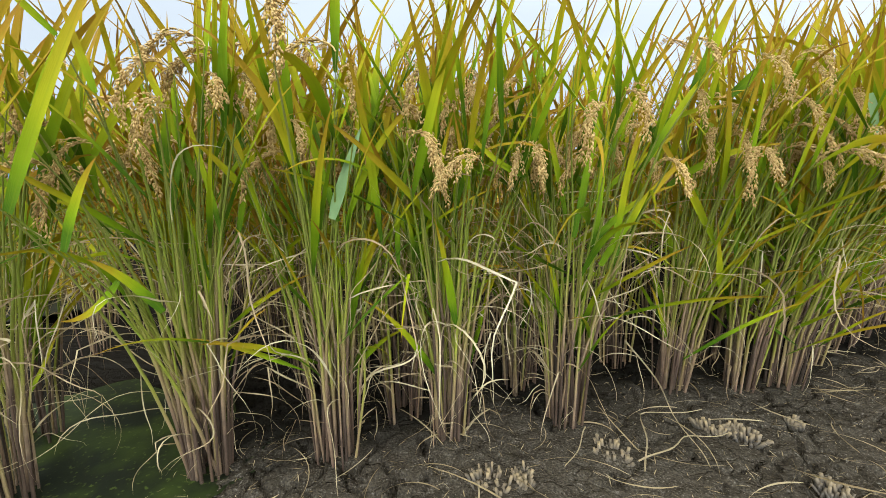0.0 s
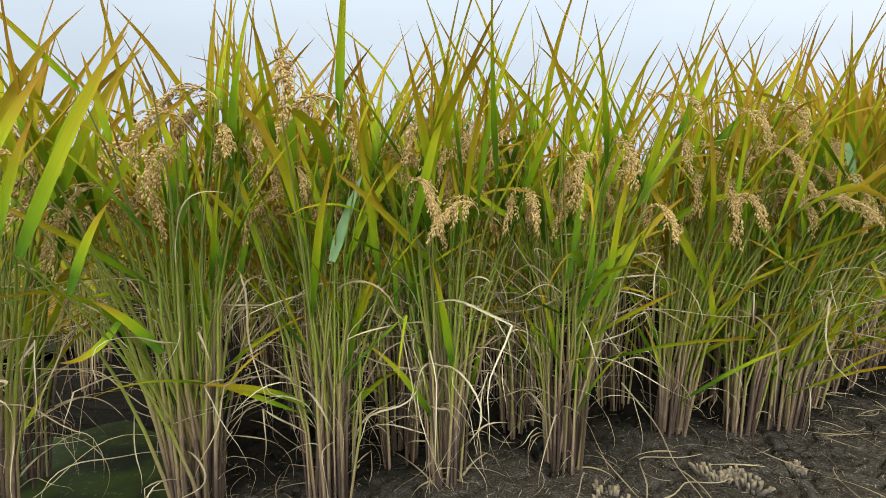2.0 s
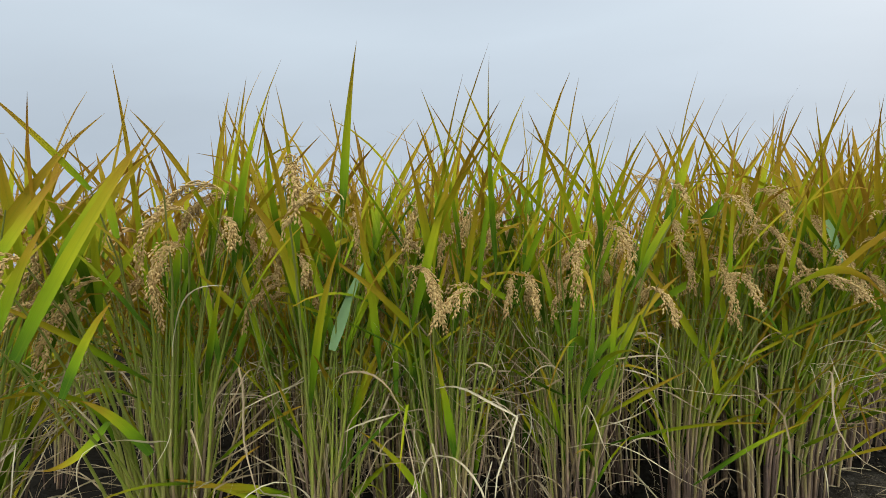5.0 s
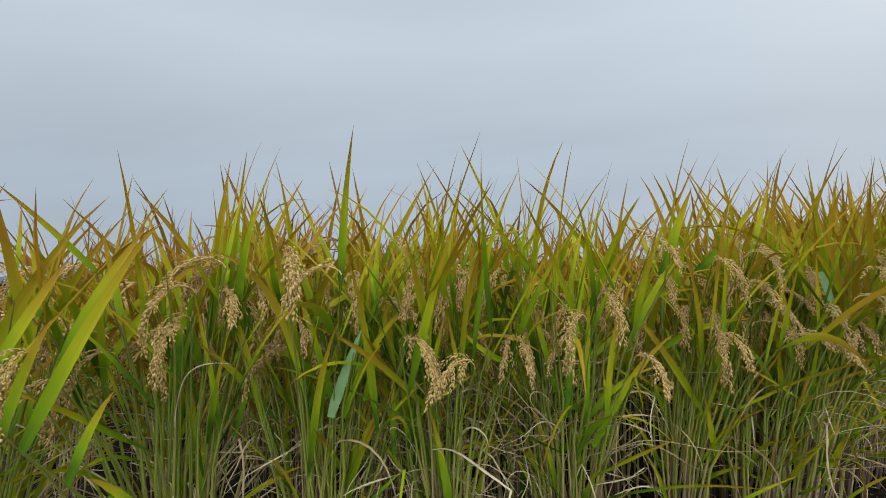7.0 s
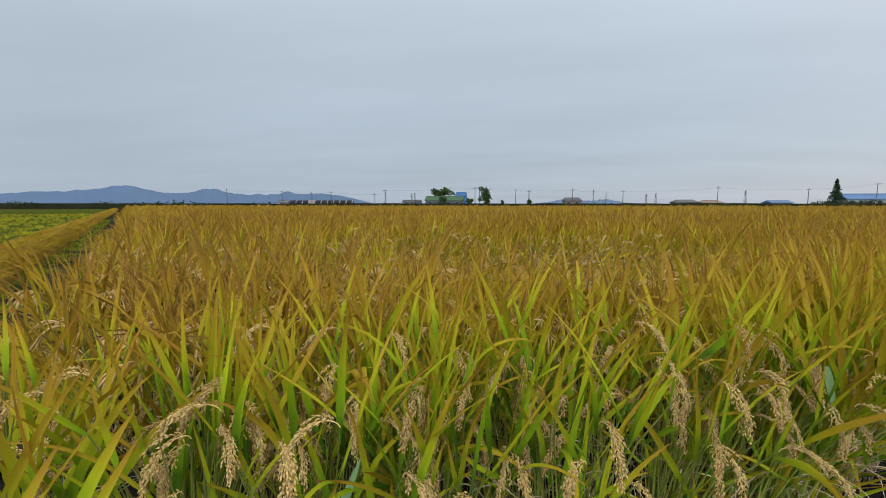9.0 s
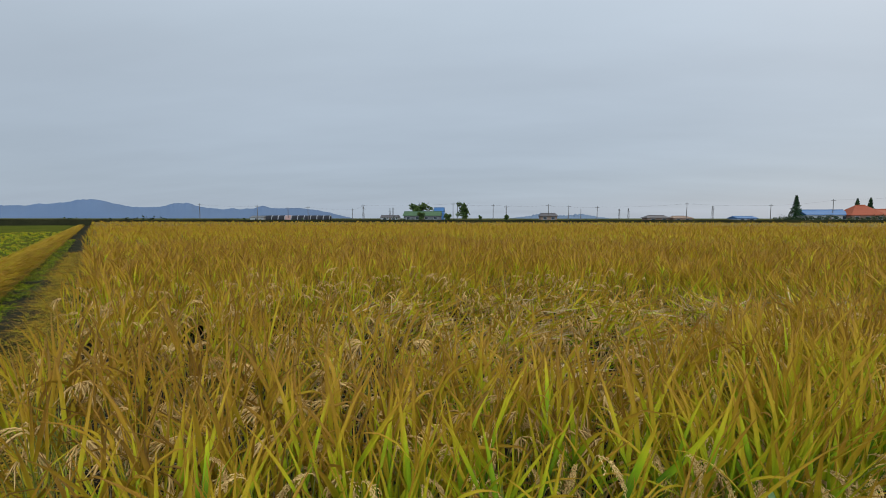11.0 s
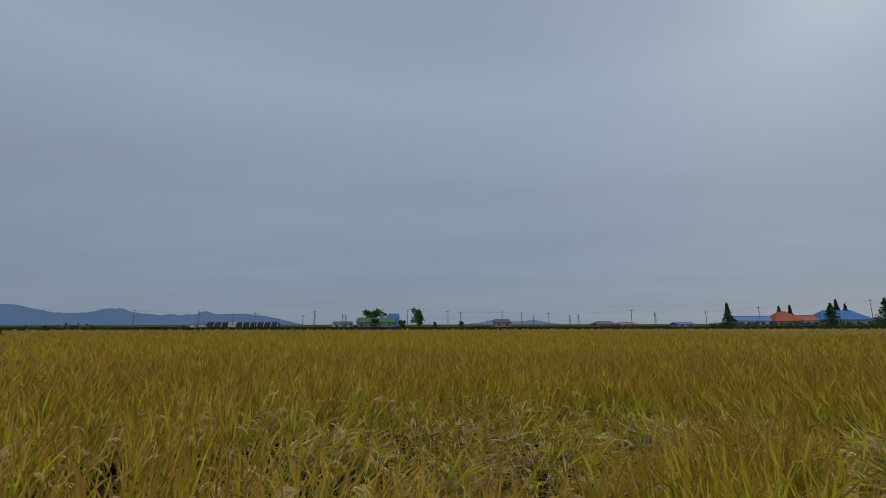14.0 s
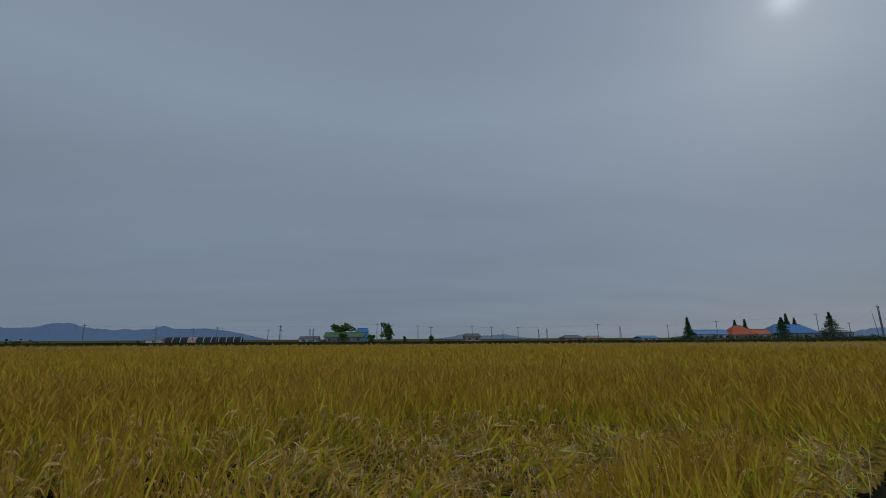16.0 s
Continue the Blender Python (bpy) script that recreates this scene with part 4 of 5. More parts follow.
def grass(name, label, seed, count, drange, srange, length, width, tilt, bend, tone, z, az0=None, dense=1.5):
    """Many thin blades strewn over a stretch along the levee."""
    global rng
    rng = np.random.default_rng(seed)
    b = Buf()
    tufts = []
    for i in range(6):
        t = Buf()
        for k in range(14):
            a = R_(0, 360) if az0 is None else az0 + R_(-55, 55)
            blade(t, (R_(-0.09, 0.09), R_(-0.09, 0.09), 0), a, R_(*tilt), R_(*bend), R_(*length), R_(*width), 2, R_(*tone), 0, 1.3, R_(-20, 20), R_(-60, 60), 0, flat=True)
        tufts.append(t.arrays())
    for i in range(6):
        places = []
        for k in range(count // 6):
            s = srange[0] + (srange[1] - srange[0]) * R_(0, 1) ** dense
            p = along(R_(*drange), s, 0)
            p[2] = z(p) if callable(z) else z
            turn = np.eye(3) if az0 is not None else np.array(Matrix.Rotation(R_(0, 6.28), 3, "Z"))
            places.append((turn * R_(0.75, 1.25), p, R_(-0.1, 0.1)))
        spread(b, tufts[i], places)
    tagged(new(name, b.mesh(name, LEAF)), label, "grass", kind="stuff")


def levee_z(p):
    d = p[0] * ACROSS[0] + p[1] * ACROSS[1]
    return float(np.interp(d, [-2.15, -2.0, -1.82, -1.6, -1.38, -1.2, -1.08], [0, 0.08, 0.28, 0.34, 0.28, 0.1, 0.0]))


DITCHWARD = math.degrees(math.atan2(ACROSS[1], ACROSS[0]))
grass("levee_grass", "dry yellow grass hanging over the levee side", 21, 3600, (-1.98, -1.2), (1.5, 90), (0.2, 0.42), (0.014, 0.028), (10, 50), (40, 110), (0.62, 0.95), levee_z, DITCHWARD, dense=1.2)
grass("ditch_weeds", "low green weeds on the ditch floor", 22, 600, (-1.2, -0.75), (2.6, 40), (0.06, 0.16), (0.006, 0.012), (10, 60), (20, 90), (0.0, 0.3), 0.01)
grass("crop_blades", "short green crop blades of the neighbouring field", 23, 2400, (-16, -2.05), (6.0, 60), (0.10, 0.2), (0.012, 0.022), (5, 45), (10, 60), (0.25, 0.6), 0.1, dense=1.2)
grass("edge_straw", "pale dry straw lying along the field border", 24, 900, (-0.6, 0.05), (3.0, 25), (0.15, 0.35), (0.004, 0.008), (60, 88), (0, 15), (0.75, 1.1), 0.02)

# ---- the far side: bank, hills, farmsteads, poles ----
EYE_X, EYE_Z = 0.45, 1.77


def box(bm, x0, x1, y0, y1, z0, z1):
    r = bmesh.ops.create_cube(bm, size=1.0)
    for v in r["verts"]:
        v.co = Vector((x0 + (v.co.x + 0.5) * (x1 - x0), y0 + (v.co.y + 0.5) * (y1 - y0), z0 + (v.co.z + 0.5) * (z1 - z0)))


def solid(name, bm, material, parent=None, label="", bevel=0.0, smooth=False):
    me = bpy.data.meshes.new(name)
    if bevel:
        bmesh.ops.bevel(bm, geom=bm.edges[:], offset=bevel, segments=1, affect="EDGES")
    bmesh.ops.recalc_face_normals(bm, faces=bm.faces[:])
    bm.to_mesh(me)
    bm.free()
    me.materials.append(material)
    if smooth:
        me.polygons.foreach_set("use_smooth", np.full(len(me.polygons), True))
    ob = new(name, me)
    ob.parent = parent
    return tagged(ob, label=label)


WHITE = plain("whitewashed_wall", (0.20, 0.20, 0.195), 0.8, scale=1.5)
GREY = plain("grey_wall", (0.08, 0.08, 0.08), 0.85, scale=1.2)
BRICKY = plain("brown_wall", (0.13, 0.085, 0.06), 0.85, scale=1.2)
DARKGLASS = plain("dark_window_glass", (0.02, 0.025, 0.03), 0.2)
BLUE_ROOF = plain("blue_sheet_roof", (0.022, 0.072, 0.155), 0.75, scale=0.8, vary=0.2)
ORANGE_ROOF = plain("orange_sheet_roof", (0.165, 0.036, 0.014), 0.75, scale=0.8, vary=0.2)
GREEN_ROOF = plain("green_sheet_roof", (0.035, 0.065, 0.03), 0.8, scale=0.8, vary=0.2)
DARK_ROOF = plain("dark_roof", (0.05, 0.045, 0.045), 0.7, scale=0.8)
BLUE_WALL = plain("blue_sheet_wall", (0.035, 0.11, 0.26), 0.6, scale=0.9)
POLE = plain("weathered_pole", (0.07, 0.065, 0.06), 0.8)
WIRE = plain("dark_cable", (0.05, 0.05, 0.055), 0.6)
NET = plain("black_shade_net", (0.008, 0.008, 0.010), 0.8)
FILM = plain("white_plastic_film", (0.14, 0.14, 0.145), 0.6)
PINK = plain("faded_pink_cover", (0.20, 0.12, 0.10), 0.7)
BARK = plain("tree_bark", (0.045, 0.035, 0.025), 0.9, scale=9)


def foliage(name, a, b):
    M = Mat(name)
    g = M.node("NewGeometry")
    M.color(M.mix(g.outputs["Random Per Island"], a, b))
    M.b.inputs["Roughness"].default_value = 0.7
    M.b.inputs["Specular IOR Level"].default_value = 0.1
    return M.m


BROAD = foliage("broad_leaves", (0.018, 0.035, 0.008), (0.05, 0.075, 0.016))
NEEDLE = foliage("needle_leaves", (0.008, 0.022, 0.008), (0.022, 0.045, 0.014))
HEDGE = foliage("dark_hedge_leaves", (0.010, 0.018, 0.007), (0.028, 0.042, 0.014))


def house(name, x0, x1, y, depth, wall_h, ridge_h, walls, roof, label, hip=0.0, windows=3, door=True, eave=0.5, turn=0.0):
    """A low farm building: walls, a pitched or hipped roof with eaves, windows with frames, a door."""
    thing = tagged(new(name), label, "building")
    cx, w = (x0 + x1) / 2, (x1 - x0) / 2
    thing.matrix_basis = pose(cx, y, 0, 0, 0, turn)
    bm = bmesh.new()
    box(bm, -w + eave, w - eave, -depth / 2 + eave, depth / 2 - eave, -0.2, wall_h)
    solid("wall", bm, walls, thing)
    bm = bmesh.new()
    h = hip * w
    lo = [bm.verts.new(v) for v in ((-w, -depth / 2, wall_h - 0.12), (w, -depth / 2, wall_h - 0.12), (w, depth / 2, wall_h - 0.12), (-w, depth / 2, wall_h - 0.12))]
    mid = [bm.verts.new((v.co.x, v.co.y, wall_h + 0.06)) for v in lo]
    rl, rr = bm.verts.new((-w + h, 0, ridge_h)), bm.verts.new((w - h, 0, ridge_h))
    for i in range(4):
        bm.faces.new((lo[i], lo[(i + 1) % 4], mid[(i + 1) % 4], mid[i]))
    bm.faces.new(lo[::-1])
    bm.faces.new((mid[0], mid[1], rr, rl))
    bm.faces.new((mid[2], mid[3], rl, rr))
    bm.faces.new((mid[1], mid[2], rr))
    bm.faces.new((mid[3], mid[0], rl))
    solid("roof", bm, roof, thing)
    bm = bmesh.new()
    box(bm, -w + h, w - h, -0.18, 0.18, ridge_h - 0.12, ridge_h + 0.14)
    solid("ridge_cap", bm, roof, thing)
    for i in range(windows):
        wx = -w + eave + (2 * w - 2 * eave) * (i + 0.5) / windows
        bm = bmesh.new()
        box(bm, wx - 0.75, wx + 0.75, -depth / 2 + eave - 0.05, -depth / 2 + eave + 0.05, wall_h * 0.38, wall_h * 0.8)
        f = solid("window", bm, DARKGLASS, thing)
        bm = bmesh.new()
        for a0, a1, b0, b1 in ((-0.85, 0.85, -0.12, 0.0), (-0.85, 0.85, wall_h * 0.42, wall_h * 0.42 + 0.1), (-0.85, -0.75, 0, wall_h * 0.42), (0.75, 0.85, 0, wall_h * 0.42)):
            box(bm, wx + a0, wx + a1, -depth / 2 + eave - 0.09, -depth / 2 + eave + 0.04, wall_h * 0.38 + b0, wall_h * 0.38 + b1)
        solid("window_frame", bm, WHITE, f)
    if door:
        bm = bmesh.new()
        box(bm, w * 0.12 - 0.5, w * 0.12 + 0.5, -depth / 2 + eave - 0.07, -depth / 2 + eave + 0.02, 0.0, min(2.05, wall_h - 0.2))
        solid("door", bm, BRICKY, thing)
    return thing


def leaf_cloud(b, r, centre, radii, count, size):
    """Small leaf clumps through the volume of an uneven crown."""
    for i in range(count):
        v = r.normal(0, 1, 3)
        v /= np.linalg.norm(v)
        p = centre + v * radii * (r.uniform(0.35, 1.0) ** 0.5) * (0.85 + 0.3 * math.sin(5 * v[0] + 3 * v[2]))
        n = r.normal(0, 1, 3)
        a = np.cross(n, [0.2, 0.5, 0.84])
        a /= np.linalg.norm(a) + 1e-9
        c = np.cross(n / np.linalg.norm(n), a)
        s = size * r.uniform(0.6, 1.4)
        b.add([p - a * s, p + c * s * 0.6, p + a * s, p - c * s * 0.6], [[0, 1, 2, 3]])


def broad_tree(x, y, height, width, seed, label, airy=1.0, kind_name="tree"):
    r = np.random.default_rng(seed)
    thing = tagged(new(kind_name), label, "tree")
    thing.matrix_basis = pose(x, y, 0)
    b = Buf()
    tube(b, [(0, 0, -0.1), (0.05, 0, height * 0.2), (0.1, 0.1, height * 0.45), (0.0, 0, height * 0.8)], [height * 0.035, height * 0.028, height * 0.02, height * 0.006], 7)
    for i in range(7):
        a, z = r.uniform(0, 6.28), height * r.uniform(0.25, 0.6)
        q = np.array([math.cos(a), math.sin(a), 0.9]) * width * 0.35
        tube(b, [(0.07, 0.05, z), (q[0] * 0.5, q[1] * 0.5, z + q[2] * 0.6), (q[0], q[1], z + q[2])], [height * 0.014, height * 0.009, height * 0.004], 5)
    part("trunk", b.mesh("trunk", BARK), thing)
    b = Buf()
    for i in range(18):
        a, q = r.uniform(0, 6.28), r.uniform(0, 0.36) * width
        c = np.array([math.cos(a) * q, math.sin(a) * q, height * r.uniform(0.2, 0.84)])
        leaf_cloud(b, r, c, np.array([width * 0.2, width * 0.2, height * 0.14]) * r.uniform(0.7, 1.1), int(110 * airy), 0.36)
    part("crown", b.mesh("crown", BROAD, False), thing)
    return thing


def conifer(x, y, height, width, seed, label):
    r = np.random.default_rng(seed)
    thing = tagged(new("conifer"), label, "tree")
    thing.matrix_basis = pose(x, y, 0)
    b = Buf()
    tube(b, [(0, 0, -0.1), (0, 0, height * 0.5), (0, 0, height * 0.98)], [height * 0.022, height * 0.013, 0.02], 6)
    part("trunk", b.mesh("trunk", BARK), thing)
    b = Buf()
    tiers = int(height * 2.4)
    for i in range(tiers):
        f = i / tiers
        z = height * (0.12 + 0.88 * f)
        rad = width / 2 * (1 - f) ** 1.1 * r.uniform(0.85, 1.35) + 0.06
        for k in range(9):
            a = r.uniform(0, 6.28)
            for j in range(5):
                t = (j + 1) / 5
                p = np.array([math.cos(a) * rad * t, math.sin(a) * rad * t, z - 0.25 * rad * t])
                leaf_cloud(b, r, p, np.array([0.2, 0.2, 0.15]), 2, 0.30)
    part("crown", b.mesh("crown", NEEDLE, False), thing)
    return thing


def bush_row(name, label, x0, x1, y0, y1, h, seed, per=5.0):
    """An uneven dark hedge line along the far side."""
    r = np.random.default_rng(seed)
    b = Buf()
    n = int(math.hypot(x1 - x0, y1 - y0) * per)
    for i in range(n):
        f = r.uniform(0, 1)
        hh = h * (0.55 + 0.3 * math.sin(f * 60) * math.sin(f * 23) + r.uniform(0, 0.25))
        leaf_cloud(b, r, np.array([x0 + (x1 - x0) * f, y0 + (y1 - y0) * f + r.normal(0, 0.8), hh * 0.5]), np.array([0.9, 0.9, hh * 0.6]), 4, 0.3)
    tagged(new(name, b.mesh(name, HEDGE, False)), label, "hedge", kind="stuff")


def pole(x, y, height, label="weathered utility pole with a cross-arm", arm=True, tilt=0.0, thick=0.13):
    thing = tagged(new("utility_pole"), label, "pole", "utility poles")
    thing.matrix_basis = pose(x, y, 0, 0, tilt, 0)
    b = Buf()
    tube(b, [(0, 0, -0.2), (0, 0, height * 0.5), (0, 0, height)], [thick * 1.25, thick * 1.1, thick * 0.8], 8)
    b.add([(-0.1, 0, height), (0.1, 0, height), (0, 0.1, height)], None, [[0, 1, 2]])
    part("shaft", b.mesh("shaft", POLE), thing)
    if arm:
        bm = bmesh.new()
        box(bm, -0.9, 0.9, -0.06, 0.06, height - 0.75, height - 0.6)
        c = solid("cross_arm", bm, POLE, thing)
        for k in (-0.8, 0.0, 0.8):
            bm = bmesh.new()
            bmesh.ops.create_cone(bm, cap_ends=True, segments=6, radius1=0.07, radius2=0.05, depth=0.22, matrix=Matrix.Translation((k, 0, height - 0.49)))
            solid("insulator", bm, FILM, c)
    return thing


def pylon(x, y, height):
    thing = tagged(new("lattice_pylon"), "thin grey steel lattice pylon on the horizon", "pylon", "lattice pylons")
    thing.matrix_basis = pose(x, y, 0)
    for sx, sy in ((-1, -1), (1, -1), (1, 1), (-1, 1)):
        b = Buf()
        tube(b, [(sx * height * 0.08, sy * height * 0.08, 0), (sx * height * 0.012, sy * height * 0.012, height)], 0.09, 4)
        part("leg", b.mesh("leg", POLE), thing)
    for i in range(5):
        z = height * (0.1 + 0.17 * i)
        w = height * (0.08 - 0.068 * z / height)
        b = Buf()
        tube(b, [(-w, -w, z), (w, -w, z + height * 0.15)], 0.06, 4)
        tube(b, [(w, -w, z), (-w, -w, z + height * 0.15)], 0.06, 4)
        part("brace", b.mesh("brace", POLE), thing)
    for z, w in ((0.74, 0.13), (0.85, 0.11), (0.95, 0.08)):
        b = Buf()
        tube(b, [(-height * w, 0, height * z), (height * w, 0, height * z)], 0.09, 4)
        part("cross_arm", b.mesh("cross_arm", POLE), thing)


def cable(p, q, sag, thick=0.016):
    b = Buf()
    f = np.linspace(0, 1, 9)[:, None]
    P = np.array(p) * (1 - f) + np.array(q) * f
    P[:, 2] -= 4 * sag * (f * (1 - f))[:, 0]
    tube(b, P, thick, 4)
    tagged(new("cable", b.mesh("cable", WIRE)), "thin dark cable sagging between utility poles", "cable", "overhead cables")


def ridge(name, label, y, a0, a1, rise, bumps, fade_l, fade_r, col):
    """A low mountain range on the horizon: rise and bumps are shares of its distance."""
    deg = np.linspace(a0, a1, 420)
    az = np.radians(deg)
    H = np.full(az.shape, rise)
    for c, w, h in bumps:
        H = H + h * np.exp(-(((deg - c) / w) ** 2))
    r = np.random.default_rng(2)
    H = H + np.convolve(r.normal(0, 1, 440), np.ones(9) / 9, "same")[:420] * 0.0022
    H = np.maximum(H * np.clip(np.minimum((deg - a0) / fade_l, (a1 - deg) / fade_r), 0, 1), 0) * y / np.cos(az)
    X, V, rows = y * np.tan(az), [], 7
    for k in range(rows):
        t = k / (rows - 1)
        V.append(np.stack([X * (1 + 0.1 * t), 0 * X + y * (1 + 0.1 * t), -2 + (H + 2) * 1.1 * t**0.8], 1))
    n = len(az)
    i, j = np.meshgrid(np.arange(rows - 1), np.arange(n - 1), indexing="ij")
    Q = np.stack([i * n + j, i * n + j + 1, (i + 1) * n + j + 1, (i + 1) * n + j], -1).reshape(-1, 4)
    M = Mat(name)
    # col already carries the blue haze of distance, mixed into the base colour
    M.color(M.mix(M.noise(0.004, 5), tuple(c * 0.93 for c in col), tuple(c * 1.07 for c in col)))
    M.b.inputs["Roughness"].default_value, M.b.inputs["Specular IOR Level"].default_value = 1.0, 0.0
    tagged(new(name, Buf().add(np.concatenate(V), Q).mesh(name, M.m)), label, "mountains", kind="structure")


ridge("backdrop_mountains", "mountain range on the horizon with blue haze in its colour", 2300, -60, -17.6, 0.0205, [(-45.2, 2.3, 0.0135), (-48.5, 2.5, 0.003), (-37.2, 1.9, 0.010), (-28.6, 0.7, 0.006), (-26, 2.5, 0.002)], 7, 5.0, (0.066, 0.093, 0.138))
ridge("backdrop_hills", "low hills on the horizon with pale blue haze in their colour", 2300, 3, 16, 0.006, [(7.6, 1.2, 0.006), (12, 1.5, 0.004)], 3, 3, (0.085, 0.115, 0.155))
ridge("backdrop_hills", "low hills on the horizon with pale blue haze in their colour", 2300, 46, 64, 0.012, [(54, 4, 0.008)], 3, 3, (0.085, 0.115, 0.155))


def far_bank():
    r = np.random.default_rng(17)
    b = Buf()
    X = np.concatenate([np.arange(-300, 300, 2.0)])
    Y = np.full(X.shape, 81.0)
    H = 1.3 + r.uniform(-0.06, 0.06, X.shape)
    V = np.concatenate([np.stack([X, Y - 1.4, 0 * X - 0.1], 1), np.stack([X, Y - 0.4, H], 1), np.stack([X, Y + 2.0, H], 1), np.stack([X, Y + 4, 0 * X - 0.1], 1)])
    n = len(X)
    i, j = np.meshgrid(np.arange(3), np.arange(n - 1), indexing="ij")
    Q = np.stack([i * n + j, i * n + j + 1, (i + 1) * n + j + 1, (i + 1) * n + j], -1).reshape(-1, 4)
    b.add(V, Q)
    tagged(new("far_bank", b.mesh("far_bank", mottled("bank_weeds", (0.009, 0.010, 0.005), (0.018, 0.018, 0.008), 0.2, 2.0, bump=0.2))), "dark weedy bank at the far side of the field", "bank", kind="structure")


far_bank()
bush_row("far_hedge", "dark hedge along the far bank", -300, -36, 83, 83, 1.95, 31, 5.0)
bush_row("far_hedge", "low dark shrubs along the far bank", -36, 120, 83, 83, 1.3, 32, 4.0)
bush_row("far_hedge", "dark garden shrubs around the farmhouses", 122, 240, 193, 193, 3.4, 33, 11.0)
bush_row("far_hedge", "dark shrubs beside the green-roofed farmhouse", -48, -12, 194, 194, 2.4, 34, 3.0)


def tunnel():
    thing = tagged(new("shade_tunnel"), "long arched farm tunnel under black netting and white film", "greenhouse")
    thing.matrix_basis = pose(-92.0, 203, 0, 0, 0, 10)
    bands, x = [], -15.5
    for i in range(10):
        bands.append((x, x + 2.7, 2.95, PINK if i in (3,) else NET, "cover"))
        bands.append((x + 2.7, x + 3.1, 3.0, FILM, "film_band"))
        x += 3.1
    for x0, x1, h, mat, nm in bands:
        b = Buf()
        th = np.linspace(0, np.pi, 13)
        V = np.concatenate([np.stack([0 * th + xx, -np.cos(th) * 2.6 * k, np.sin(th) ** 0.8 * h * k], 1) for xx, k in ((x0, 1), (x1, 1), (x1, 0.97), (x0, 0.97))])
        i = np.arange(12)
        Q = np.concatenate([np.stack([a * 13 + i, b_ * 13 + i, b_ * 13 + i + 1, a * 13 + i + 1], 1) for a, b_ in ((0, 1), (1, 2), (2, 3), (3, 0))])
        b.add(V, Q)
        part(nm, b.mesh(nm, mat), thing, "white film band" if nm == "film_band" else "")
    b = Buf()
    th = np.linspace(0, np.pi, 13)
    b.add(np.concatenate([[(-15.45, 0, 0)], np.stack([0 * th - 15.45, -np.cos(th) * 2.5, np.sin(th) ** 0.8 * 2.85], 1)]), None, [[0, k + 1, k + 2] for k in range(12)])
    part("end_wall", b.mesh("end_wall", FILM), thing, "white film end wall")


tunnel()
house("shed", -116.3, -109.0, 203, 6, 1.9, 2.75, WHITE, GREY, "small white shed with a low grey roof", windows=1, eave=0.25)
house("farmhouse", -38.9, -20.7, 203, 9, 2.7, 4.8, GREY, GREEN_ROOF, "long grey farmhouse with a green sheet roof", windows=4)
house("barn", -25.6, -20.4, 214, 7, 4.9, 6.9, BLUE_WALL, BLUE_ROOF, "tall blue sheet-metal barn", windows=1, door=False, eave=0.2)
house("shed", -51.0, -42.0, 206, 6, 2.0, 3.0, WHITE, DARK_ROOF, "low shed with a dark roof", windows=2, eave=0.3)
house("farmhouse", 25.2, 33.5, 203, 8, 2.6, 3.9, BRICKY, DARK_ROOF, "dark low farmhouse on the horizon", windows=2, hip=0.2)
house("farmhouse", 73.5, 84.0, 206, 8, 1.8, 2.9, BRICKY, DARK_ROOF, "low dark-roofed house far across the field", windows=2, hip=0.3)
house("farmhouse", 83.5, 92.5, 203, 8, 1.6, 2.6, BRICKY, BRICKY, "low brown-roofed house far across the field", windows=2, hip=0.3)
house("warehouse", 111.5, 120.5, 205, 8, 1.6, 2.5, WHITE, BLUE_ROOF, "small blue-roofed shed far across the field", windows=2)
house("warehouse", 138.2, 156.0, 203, 9, 3.1, 5.3, WHITE, BLUE_ROOF, "white warehouse with a blue sheet roof", windows=5)
house("farmhouse", 154.0, 168.5, 201, 10, 2.9, 7.3, BRICKY, ORANGE_ROOF, "farmhouse with an orange hipped roof", windows=3, hip=0.75)
house("farmhouse_wing", 167.0, 178.5, 204, 8, 3.2, 5.6, WHITE, ORANGE_ROOF, "white farmhouse wing with an orange roof", windows=3)
house("farmhouse", 179.0, 205.0, 206, 11, 3.6, 7.9, GREY, BLUE_ROOF, "farmhouse with a broad blue hipped roof", windows=5, hip=0.45)
house("outbuilding", 212.0, 227.0, 208, 8, 4.0, 4.8, GREY, GREY, "low grey flat-roofed farm outbuilding", windows=3)
broad_tree(-31.5, 209, 9.8, 13.0, 41, "broad dark green tree behind the farmhouse", 1.8)
broad_tree(-9.8, 201, 10.2, 8.0, 42, "tall willow-like tree with a loose crown", 0.9)
broad_tree(-17.5, 199, 4.2, 4.0, 43, "small round garden tree", 0.8)
broad_tree(-30.0, 198, 4.6, 3.6, 44, "small green garden tree before the farmhouse", 0.8)
broad_tree(10.0, 199, 3.4, 2.2, 45, "small dark tree at the far bank", 0.6)
broad_tree(-2.2, 199, 3.2, 1.8, 46, "small dark tree at the far bank", 0.6)
conifer(135.6, 201, 11.8, 5.6, 47, "slender dark conifer beside the warehouse")
conifer(179.2, 195, 11.2, 9.4, 48, "wide dark spruce in front of the farmhouses")
conifer(211.0, 201, 14.0, 11.5, 49, "tall dark spruce beside the blue-roofed house")
for i_, (x_, y_, h_, w_) in enumerate(((172.0, 216, 10.9, 4.6), (177.6, 216, 11.3, 4.4), (201.5, 216, 14.2, 6.0), (206.0, 216, 12.0, 4.6))):
    conifer(x_, y_, h_, w_, 60 + i_, "dark conifer rising behind the farm roofs")
